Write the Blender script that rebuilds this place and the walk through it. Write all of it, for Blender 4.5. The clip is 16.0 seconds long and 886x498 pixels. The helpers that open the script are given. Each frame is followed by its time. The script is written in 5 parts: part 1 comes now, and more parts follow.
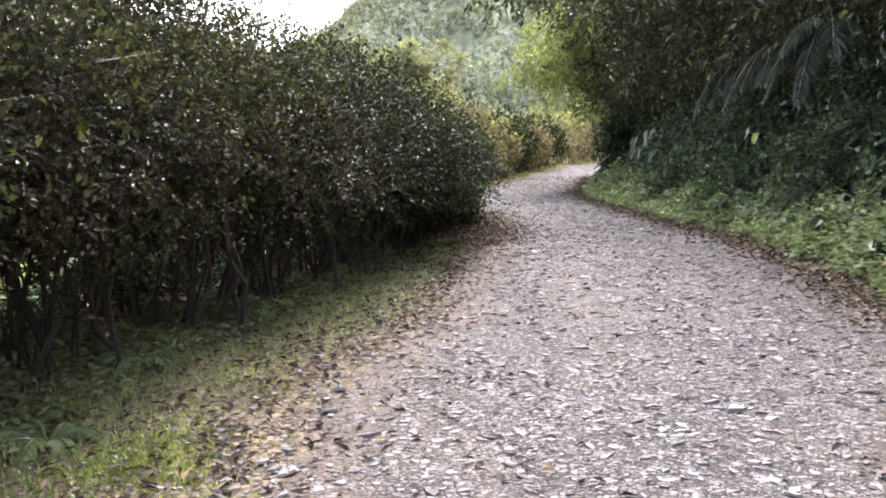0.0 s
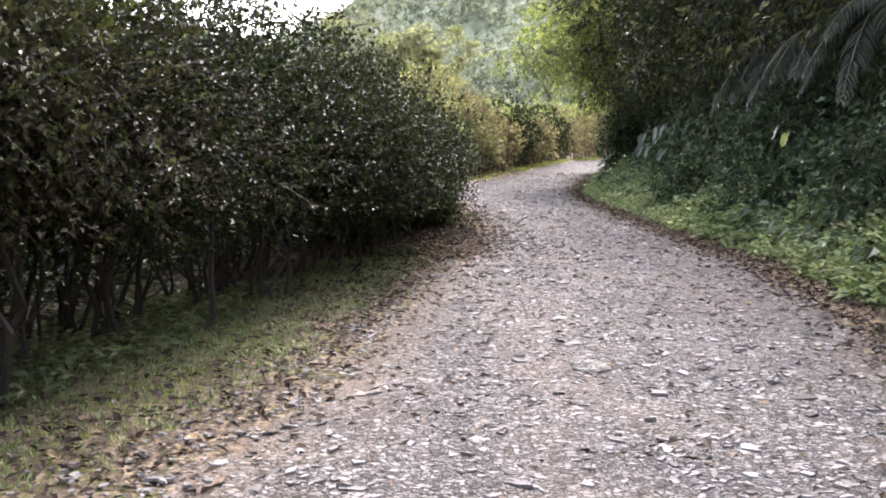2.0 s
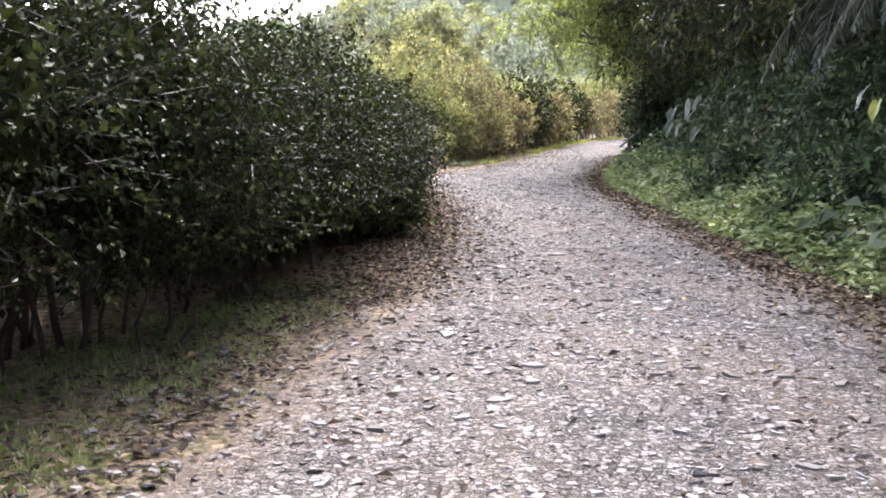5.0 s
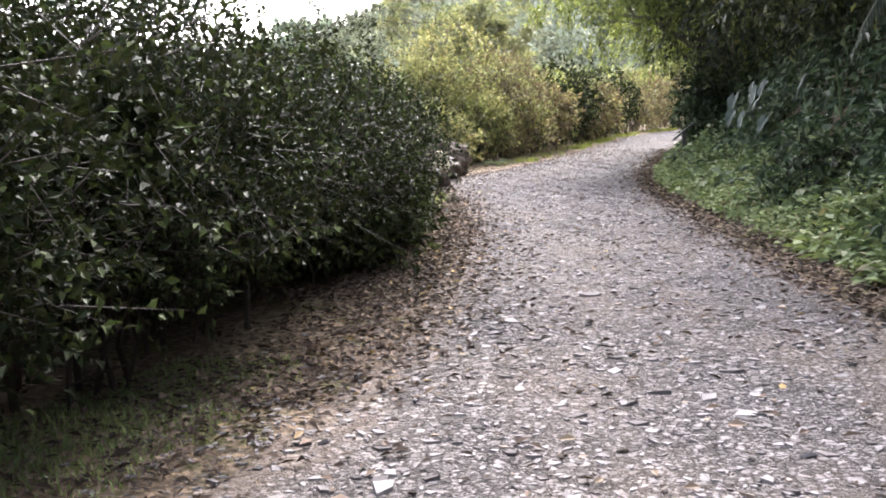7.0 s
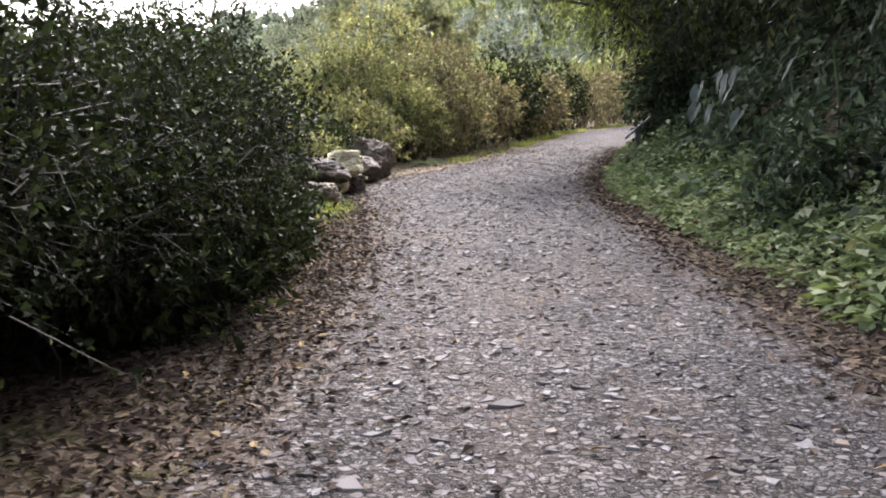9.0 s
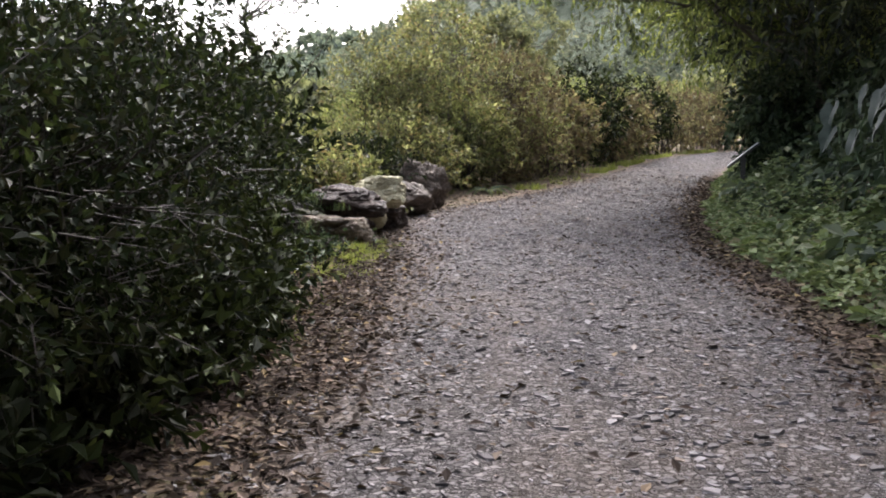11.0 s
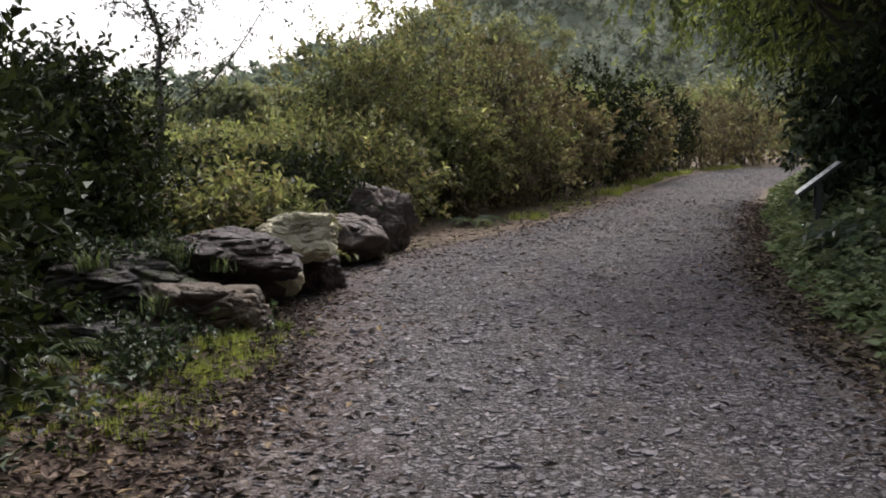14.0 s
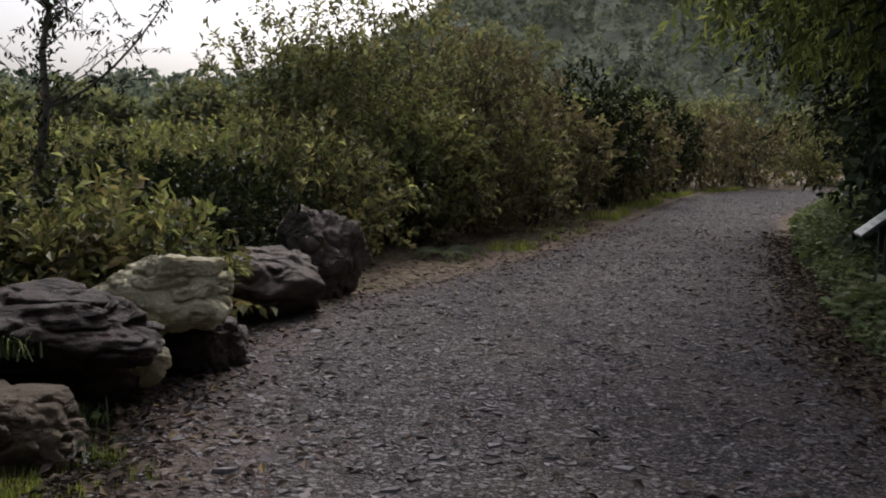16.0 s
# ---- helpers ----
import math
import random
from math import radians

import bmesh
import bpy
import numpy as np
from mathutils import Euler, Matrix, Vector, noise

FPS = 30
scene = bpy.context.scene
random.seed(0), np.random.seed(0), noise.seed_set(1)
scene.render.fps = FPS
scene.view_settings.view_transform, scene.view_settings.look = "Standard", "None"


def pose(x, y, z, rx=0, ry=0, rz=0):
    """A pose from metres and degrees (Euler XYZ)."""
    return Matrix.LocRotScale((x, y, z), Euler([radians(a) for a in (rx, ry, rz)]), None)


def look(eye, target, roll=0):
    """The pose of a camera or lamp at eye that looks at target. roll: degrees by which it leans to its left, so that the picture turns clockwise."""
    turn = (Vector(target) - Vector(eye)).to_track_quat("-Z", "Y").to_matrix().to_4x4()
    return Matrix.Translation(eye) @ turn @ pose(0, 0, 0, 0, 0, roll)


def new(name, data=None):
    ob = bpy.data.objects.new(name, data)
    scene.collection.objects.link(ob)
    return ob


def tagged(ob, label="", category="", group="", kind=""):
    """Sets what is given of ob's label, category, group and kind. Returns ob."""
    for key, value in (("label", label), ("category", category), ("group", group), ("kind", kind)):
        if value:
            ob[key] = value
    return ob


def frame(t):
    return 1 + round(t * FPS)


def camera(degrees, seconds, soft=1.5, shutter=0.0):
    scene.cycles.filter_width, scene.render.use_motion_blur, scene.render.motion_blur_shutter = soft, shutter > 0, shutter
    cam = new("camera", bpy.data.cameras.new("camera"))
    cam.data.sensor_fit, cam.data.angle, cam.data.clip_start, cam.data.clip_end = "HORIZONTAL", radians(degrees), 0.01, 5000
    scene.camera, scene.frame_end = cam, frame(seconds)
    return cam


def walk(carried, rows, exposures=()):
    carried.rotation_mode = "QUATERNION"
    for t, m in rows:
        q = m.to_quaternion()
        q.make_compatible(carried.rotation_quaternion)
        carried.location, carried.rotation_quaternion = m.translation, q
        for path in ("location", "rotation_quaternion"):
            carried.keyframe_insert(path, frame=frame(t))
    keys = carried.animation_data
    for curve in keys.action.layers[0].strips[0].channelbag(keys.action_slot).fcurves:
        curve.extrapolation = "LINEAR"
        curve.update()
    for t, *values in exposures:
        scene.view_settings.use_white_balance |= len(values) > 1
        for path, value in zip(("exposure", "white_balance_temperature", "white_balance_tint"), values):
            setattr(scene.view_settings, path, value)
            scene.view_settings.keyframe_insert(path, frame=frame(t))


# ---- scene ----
cam = camera(45.3, 16.0, 1.9)
METRES, EYE, TILT, LEAN, TURN = 26.4, 1.4, 0.0, 0.0, 0.0
ROWS = [
    (0.0, 0.0, 0.0, 0.0, -0.15, -5.01, 1.66),
    (0.5, 0.0062, 0.0326, 0.0011, -1.38, -4.28, 1.17),
    (1.0, 0.0123, 0.0618, 0.0001, -0.76, -5.25, 0.39),
    (1.5, 0.0191, 0.092, 0.0003, -2.84, -4.24, 0.6),
    (2.0, 0.0244, 0.1195, 0.0001, 0.38, -5.59, -0.78),
    (2.5, 0.0303, 0.1499, 0.0001, -1.5, -4.94, -0.12),
    (3.0, 0.0345, 0.1771, -0.0003, -2.31, -5.6, -0.37),
    (3.5, 0.0394, 0.2056, 0.0016, -1.65, -6.15, 0.05),
    (4.0, 0.0456, 0.2362, 0.0008, -1.3, -6.73, 0.13),
    (6.5, 0.067, 0.3878, -0.0013, 6.42, -6.33, 0.23),
    (7.0, 0.0703, 0.4139, -0.0004, 4.51, -6.79, 1.67),
    (7.5, 0.0737, 0.4477, -0.0014, 2.04, -5.71, 0.17),
    (8.0, 0.0777, 0.4774, -0.0017, -0.04, -6.43, 1.64),
    (10.5, 0.0865, 0.6497, -0.0025, 5.36, -7.28, 0.69),
    (11.0, 0.0862, 0.6788, -0.0018, 5.84, -6.01, 0.19),
    (11.5, 0.0857, 0.7106, -0.0017, 9.53, -6.36, 0.01),
    (12.0, 0.0858, 0.7436, -0.0011, 8.98, -5.93, -0.21),
    (12.5, 0.0863, 0.7741, -0.0008, 7.16, -6.58, 0.49),
    (13.0, 0.0853, 0.8064, -0.0009, 6.87, -6.85, -0.2),
    (13.5, 0.0843, 0.8373, -0.0004, 5.91, -4.79, 0.41),
    (14.0, 0.0833, 0.8711, 0.0001, 5.83, -5.4, -0.04),
    (14.5, 0.082, 0.9002, 0.0009, 4.52, -5.21, -0.28),
    (15.0, 0.0807, 0.9301, 0.0012, 7.53, -5.95, -0.59),
    (15.5, 0.0817, 0.9583, 0.0028, 5.71, -3.77, -0.33),
    (16.0, 0.0791, 0.9914, 0.0023, 4.94, -4.87, -1.7),
]
walk(cam, [(t, pose(0, 0, EYE, TILT, LEAN, TURN) @ pose(METRES * x, METRES * y, METRES * z, 90 + pitch, roll, yaw)) for t, x, y, z, yaw, pitch, roll in ROWS],
     [(t, e, 6200, 15) for t, e in ((0.0, 2.95), (3.0, 2.95), (4.0, 3.2), (8.0, 2.85), (10.5, 2.1), (12.5, 1.9), (13.0, 2.0), (13.5, 1.4), (14.0, 1.15), (14.5, 1.45), (15.0, 1.4), (15.5, 0.5), (16.0, 0.4))])

# ---- world and sun ----
SUN_EL, SUN_AZ = 44.0, 6.0          # degrees; azimuth from +y, positive to the right
world = bpy.data.worlds.new("world")
scene.world = world
world.use_nodes = True
wn = world.node_tree
sky = wn.nodes.new("ShaderNodeTexSky")
sky.sky_type, sky.sun_disc = "NISHITA", False
sky.sun_elevation, sky.sun_rotation = radians(SUN_EL), radians(SUN_AZ)
sky.dust_density, sky.air_density, sky.ozone_density = 6.0, 1.0, 2.0
hsv = wn.nodes.new("ShaderNodeHueSaturation")
hsv.inputs["Saturation"].default_value = 0.45
wn.links.new(sky.outputs[0], hsv.inputs["Color"])
wn.links.new(hsv.outputs[0], wn.nodes["Background"].inputs["Color"])
wn.nodes["Background"].inputs["Strength"].default_value = 0.13
sun_data = bpy.data.lights.new("sun", "SUN")
sun_data.energy, sun_data.angle, sun_data.color = 1.3, radians(16), (1.0, 0.96, 0.9)
sun = new("sun", sun_data)
sd = Vector((math.sin(radians(SUN_AZ)) * math.cos(radians(SUN_EL)), math.cos(radians(SUN_AZ)) * math.cos(radians(SUN_EL)), math.sin(radians(SUN_EL))))
sun.matrix_world = look(sd * 60, (0, 0, 0))


# ---- materials ----
def nodes_of(name):
    m = bpy.data.materials.new(name)
    m.use_nodes = True
    nt = m.node_tree
    return m, nt, nt.nodes["Principled BSDF"]


def ramp(nt, fac, stops):
    r = nt.nodes.new("ShaderNodeValToRGB")
    el = r.color_ramp.elements
    while len(el) < len(stops):
        el.new(0.5)
    for e, (p, c) in zip(el, stops):
        e.position, e.color = p, (*c, 1)
    nt.links.new(fac, r.inputs[0])
    return r.outputs[0]


def noise_tex(nt, scale, detail=4, rough=0.6, coords="Object", stretch=None):
    tc = nt.nodes.new("ShaderNodeTexCoord")
    n = nt.nodes.new("ShaderNodeTexNoise")
    n.inputs["Scale"].default_value, n.inputs["Detail"].default_value, n.inputs["Roughness"].default_value = scale, detail, rough
    src = tc.outputs[coords]
    if stretch:
        mp = nt.nodes.new("ShaderNodeMapping")
        mp.inputs["Scale"].default_value = stretch
        nt.links.new(src, mp.inputs[0])
        src = mp.outputs[0]
    nt.links.new(src, n.inputs["Vector"])
    return n.outputs[0]


def mix(nt, fac, a, b, mode="MIX"):
    m = nt.nodes.new("ShaderNodeMix")
    m.data_type, m.blend_type = "RGBA", mode
    for sock, v in ((m.inputs[0], fac), (m.inputs[6], a), (m.inputs[7], b)):
        if isinstance(v, (int, float)):
            sock.default_value = v
        elif isinstance(v, tuple):
            sock.default_value = (*v, 1)
        else:
            nt.links.new(v, sock)
    return m.outputs[2]


def bump(nt, bsdf, height, strength, dist):
    b = nt.nodes.new("ShaderNodeBump")
    b.inputs["Strength"].default_value, b.inputs["Distance"].default_value = strength, dist
    nt.links.new(height, b.inputs["Height"])
    nt.links.new(b.outputs[0], bsdf.inputs["Normal"])


def leaf_material(name, stops, rough=0.45, glow=0.35, patch=0.35, spec=0.5, swing=1.0):
    """Leaves: colour by island, paler and darker by the patch, some light through the blade."""
    m, nt, bs = nodes_of(name)
    geo = nt.nodes.new("ShaderNodeNewGeometry")
    col = ramp(nt, geo.outputs["Random Per Island"], [(a, tuple(1.25 * (0.8 * v + 0.2 * sum(c) / 3) for v in c)) for a, c in stops])
    big = ramp(nt, noise_tex(nt, patch, 3), [(0.3, tuple(1 - swing * v for v in (0.45, 0.4, 0.45))), (0.7, tuple(1 + swing * v for v in (0.25, 0.2, 0.1)))])
    col = mix(nt, 1.0, col, big, "MULTIPLY")
    nt.links.new(col, bs.inputs["Base Color"])
    bs.inputs["Roughness"].default_value = rough
    bs.inputs["Specular IOR Level"].default_value = spec
    tr = nt.nodes.new("ShaderNodeBsdfTranslucent")
    nt.links.new(mix(nt, 1.0, col, (1.15, 1.2, 0.75), "MULTIPLY"), tr.inputs["Color"])
    ms = nt.nodes.new("ShaderNodeMixShader")
    ms.inputs[0].default_value = glow
    nt.links.new(bs.outputs[0], ms.inputs[1])
    nt.links.new(tr.outputs[0], ms.inputs[2])
    nt.links.new(ms.outputs[0], nt.nodes["Material Output"].inputs["Surface"])
    return m


# Dark green leaves, taken darker still to carry the shade on the hedge's face.
M_HEDGE_SHADED = leaf_material("shaded_hedge_leaf", [(0.0, (0.009, 0.013, 0.005)), (0.45, (0.019, 0.028, 0.01)), (0.7, (0.028, 0.026, 0.013)), (0.9, (0.042, 0.06, 0.016)), (1.0, (0.075, 0.1, 0.03))], 0.6, 0.1, 0.6, 0.08, 1.2)
M_HEDGE_BROWN = leaf_material("browning_hedge_leaf", [(0.0, (0.018, 0.016, 0.01)), (0.4, (0.042, 0.035, 0.022)), (0.65, (0.045, 0.052, 0.02)), (0.92, (0.075, 0.088, 0.03)), (1.0, (0.13, 0.14, 0.055))], 0.6, 0.14, 0.6, 0.1, 1.2)
M_TWIGGY = leaf_material("reddish_sprig_leaf", [(0.0, (0.022, 0.015, 0.012)), (0.5, (0.05, 0.034, 0.027)), (0.8, (0.05, 0.048, 0.024)), (1.0, (0.12, 0.09, 0.07))], 0.55, 0.1, 0.8, 0.25)
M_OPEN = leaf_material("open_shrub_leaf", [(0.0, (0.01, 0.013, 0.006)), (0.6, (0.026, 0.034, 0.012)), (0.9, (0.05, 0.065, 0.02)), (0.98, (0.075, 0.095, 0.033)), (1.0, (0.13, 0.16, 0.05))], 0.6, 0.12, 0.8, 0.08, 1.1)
M_THICKET = leaf_material("thicket_leaf", [(0.0, (0.05, 0.045, 0.022)), (0.35, (0.118, 0.12, 0.049)), (0.65, (0.19, 0.2, 0.08)), (0.82, (0.195, 0.132, 0.08)), (0.95, (0.29, 0.29, 0.14)), (1.0, (0.42, 0.42, 0.23))], 0.6, 0.4, 0.6, 0.3, 1.3)
M_RUST = leaf_material("withered_leaf", [(0.0, (0.07, 0.05, 0.034)), (0.5, (0.14, 0.098, 0.066)), (0.8, (0.14, 0.14, 0.065)), (1.0, (0.3, 0.25, 0.15))], 0.6, 0.3, 0.6, 0.2)
M_LIGHT = leaf_material("young_leaf", [(0.0, (0.11, 0.13, 0.035)), (0.6, (0.19, 0.21, 0.06)), (1.0, (0.29, 0.3, 0.1))], 0.5, 0.4, 0.5)
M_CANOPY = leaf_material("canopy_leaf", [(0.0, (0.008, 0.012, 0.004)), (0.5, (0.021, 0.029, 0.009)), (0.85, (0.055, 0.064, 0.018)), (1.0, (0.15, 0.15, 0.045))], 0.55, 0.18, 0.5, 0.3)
M_SPRAY = leaf_material("spray_leaf", [(0.0, (0.055, 0.07, 0.018)), (0.5, (0.13, 0.16, 0.035)), (1.0, (0.27, 0.29, 0.08))], 0.5, 0.42, 0.5, 0.3)
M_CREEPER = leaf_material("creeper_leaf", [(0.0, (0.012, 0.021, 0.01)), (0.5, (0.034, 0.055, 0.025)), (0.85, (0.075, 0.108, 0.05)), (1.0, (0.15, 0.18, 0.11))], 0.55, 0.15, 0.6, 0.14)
M_HERB = leaf_material("herb_leaf", [(0.0, (0.075, 0.1, 0.04)), (0.5, (0.14, 0.185, 0.075)), (0.88, (0.21, 0.26, 0.12)), (0.94, (0.16, 0.125, 0.07)), (1.0, (0.32, 0.35, 0.22))], 0.65, 0.22, 1.1, 0.12)
M_GRASS = leaf_material("grass_blade", [(0.0, (0.115, 0.17, 0.05)), (0.5, (0.2, 0.265, 0.085)), (0.88, (0.17, 0.21, 0.07)), (1.0, (0.26, 0.22, 0.12))], 0.55, 0.3, 1.2)
M_MOSSY = leaf_material("bright_grass", [(0.0, (0.15, 0.185, 0.025)), (0.6, (0.24, 0.28, 0.04)), (1.0, (0.34, 0.35, 0.09))], 0.6, 0.35, 1.2)
M_LITTER = leaf_material("dead_leaf", [(0.0, (0.022, 0.015, 0.012)), (0.4, (0.048, 0.032, 0.026)), (0.75, (0.092, 0.063, 0.051)), (0.97, (0.17, 0.125, 0.1)), (1.0, (0.26, 0.18, 0.07))], 0.9, 0.05, 0.9, 0.1)
M_PALM = leaf_material("palm_leaflet", [(0.0, (0.025, 0.033, 0.021)), (0.6, (0.055, 0.066, 0.045)), (1.0, (0.12, 0.13, 0.1))], 0.4, 0.1, 0.6)
M_FERN = leaf_material("fern_leaflet", [(0.0, (0.09, 0.115, 0.04)), (1.0, (0.2, 0.23, 0.085))], 0.5, 0.3, 0.8)
M_PALEBANK = leaf_material("broad_weed_leaf", [(0.0, (0.03, 0.048, 0.023)), (0.6, (0.06, 0.083, 0.044)), (1.0, (0.13, 0.155, 0.10))], 0.55, 0.15, 0.8, 0.25)
# Hill and ridge leaves greyed towards blue: distance haze is painted into both.
M_HILL_HAZED = leaf_material("hazed_hill_foliage", [(0.0, (0.085, 0.097, 0.097)), (0.5, (0.13, 0.142, 0.14)), (0.85, (0.18, 0.19, 0.178)), (1.0, (0.23, 0.235, 0.205))], 0.9, 0.35, 0.045, 0.05, 1.3)
M_FARHILL_HAZED = leaf_material("hazed_far_hill_foliage", [(0.0, (0.11, 0.14, 0.15)), (1.0, (0.18, 0.2, 0.2))], 0.8, 0.4, 0.01, 0.1)
# Yellow-green leaves, paled and greyed: distance haze is painted into the colour.
M_YTREE = leaf_material("yellow_tree_leaf", [(0.0, (0.12, 0.13, 0.07)), (0.6, (0.19, 0.2, 0.11)), (1.0, (0.28, 0.28, 0.165))], 0.6, 0.35, 0.1, 0.3)


def big_leaf_material(name, low, high, spec=0.5):
    m, nt, bs = nodes_of(name)
    v = noise_tex(nt, 9, 4)
    nt.links.new(ramp(nt, v, [(0.3, low), (0.75, high)]), bs.inputs["Base Color"])
    bs.inputs["Roughness"].default_value = 0.42
    bs.inputs["Specular IOR Level"].default_value = spec
    bump(nt, bs, noise_tex(nt, 30, 2), 0.3, 0.01)
    return m


M_TARO = big_leaf_material("taro_blade", (0.018, 0.027, 0.018), (0.042, 0.056, 0.04), 0.1)
M_YELLOW = big_leaf_material("yellow_leaf", (0.1, 0.125, 0.012), (0.19, 0.2, 0.022), 0.1)
M_STALK = big_leaf_material("taro_stalk", (0.05, 0.09, 0.03), (0.10, 0.13, 0.05))


def bark_material(name, dark, pale, scale=14):
    m, nt, bs = nodes_of(name)
    v = noise_tex(nt, scale, 6, 0.7, stretch=(1, 1, 0.25))
    nt.links.new(ramp(nt, v, [(0.3, dark), (0.7, pale)]), bs.inputs["Base Color"])
    bs.inputs["Roughness"].default_value = 0.85
    bump(nt, bs, v, 0.7, 0.02)
    return m


M_STEM = bark_material("shrub_stem", (0.022, 0.017, 0.013), (0.06, 0.047, 0.036))
M_BARK = bark_material("tree_bark", (0.05, 0.042, 0.032), (0.16, 0.14, 0.11), 9)
M_PALE = bark_material("pale_stem", (0.13, 0.12, 0.095), (0.3, 0.28, 0.22), 12)


def rock_material(name, dark, mid, pale, strata=6.0, moss=0.0):
    m, nt, bs = nodes_of(name)
    layer = noise_tex(nt, strata, 6, 0.65, stretch=(0.8, 0.8, 1.7))
    grain = noise_tex(nt, 38, 6, 0.75)
    col = ramp(nt, layer, [(0.28, dark), (0.5, mid), (0.72, pale)])
    col = mix(nt, 0.7, col, ramp(nt, grain, [(0.3, (0.4, 0.4, 0.4)), (0.7, (1.3, 1.3, 1.3))]), "MULTIPLY")
    seam = ramp(nt, noise_tex(nt, strata * 0.5, 5, 0.6, stretch=(0.7, 0.7, 2.6)), [(0.38, (1, 1, 1)), (0.46, (0.35, 0.33, 0.32)), (0.5, (1, 1, 1))])
    col = mix(nt, 0.4, col, seam, "MULTIPLY")
    stain = ramp(nt, noise_tex(nt, 2.4, 5, 0.7), [(0.4, (1.1, 1.08, 1.02)), (0.65, (0.6, 0.55, 0.5))])
    col = mix(nt, 0.6, col, stain, "MULTIPLY")
    if moss:
        patch = ramp(nt, noise_tex(nt, 3.2, 5, 0.7), [(0.55 - moss * 0.25, (0, 0, 0)), (0.66 - moss * 0.2, (1, 1, 1))])
        col = mix(nt, patch, col, (0.06, 0.07, 0.018))
    nt.links.new(col, bs.inputs["Base Color"])
    bs.inputs["Roughness"].default_value = 0.8
    add = nt.nodes.new("ShaderNodeMath")
    add.operation = "MULTIPLY_ADD"
    nt.links.new(layer, add.inputs[0])
    add.inputs[1].default_value = 2.0
    nt.links.new(grain, add.inputs[2])
    add2 = nt.nodes.new("ShaderNodeMath")
    nt.links.new(add.outputs[0], add2.inputs[0])
    nt.links.new(seam, add2.inputs[1])
    bump(nt, bs, add2.outputs[0], 1.0, 0.03)
    return m


M_ROCK_YELLOW = rock_material("pale_yellow_rock", (0.42, 0.37, 0.21), (0.7, 0.645, 0.42), (0.82, 0.78, 0.56), 2.6)
M_ROCK_RED = rock_material("reddish_slate_rock", (0.022, 0.014, 0.01), (0.062, 0.04, 0.03), (0.125, 0.088, 0.068), 5.0)
M_ROCK_BROWN = rock_material("brown_rock", (0.05, 0.038, 0.028), (0.13, 0.098, 0.074), (0.22, 0.172, 0.135), 4.0)
M_ROCK_MOSS = rock_material("mossy_rock", (0.012, 0.009, 0.006), (0.036, 0.028, 0.019), (0.1, 0.08, 0.058), 5.0, 0.1)
M_ROCK_GREY = rock_material("grey_slate", (0.08, 0.075, 0.07), (0.17, 0.16, 0.15), (0.27, 0.255, 0.24), 4.0)
M_ROCK_TAN = rock_material("tan_rock", (0.05, 0.034, 0.018), (0.12, 0.084, 0.047), (0.2, 0.15, 0.09), 3.0)


def chip_material():
    m, nt, bs = nodes_of("slate_chip")
    geo = nt.nodes.new("ShaderNodeNewGeometry")
    oi = nt.nodes.new("ShaderNodeObjectInfo")
    s = nt.nodes.new("ShaderNodeMath")
    s.operation = "ADD"
    nt.links.new(geo.outputs["Random Per Island"], s.inputs[0])
    nt.links.new(oi.outputs["Random"], s.inputs[1])
    f = nt.nodes.new("ShaderNodeMath")
    f.operation = "FRACT"
    nt.links.new(s.outputs[0], f.inputs[0])
    col = ramp(nt, f.outputs[0], [(0.0, (0.06, 0.054, 0.053)), (0.3, (0.13, 0.118, 0.117)), (0.7, (0.19, 0.175, 0.175)), (0.93, (0.25, 0.233, 0.233)), (1.0, (0.24, 0.19, 0.15))])
    g = ramp(nt, noise_tex(nt, 45, 4), [(0.3, (0.75, 0.75, 0.75)), (0.7, (1.15, 1.15, 1.15))])
    nt.links.new(mix(nt, 1.0, col, g, "MULTIPLY"), bs.inputs["Base Color"])
    bs.inputs["Roughness"].default_value = 0.7
    bs.inputs["Specular IOR Level"].default_value = 0.06
    bump(nt, bs, noise_tex(nt, 90, 3), 0.3, 0.004)
    return m


M_CHIP = chip_material()


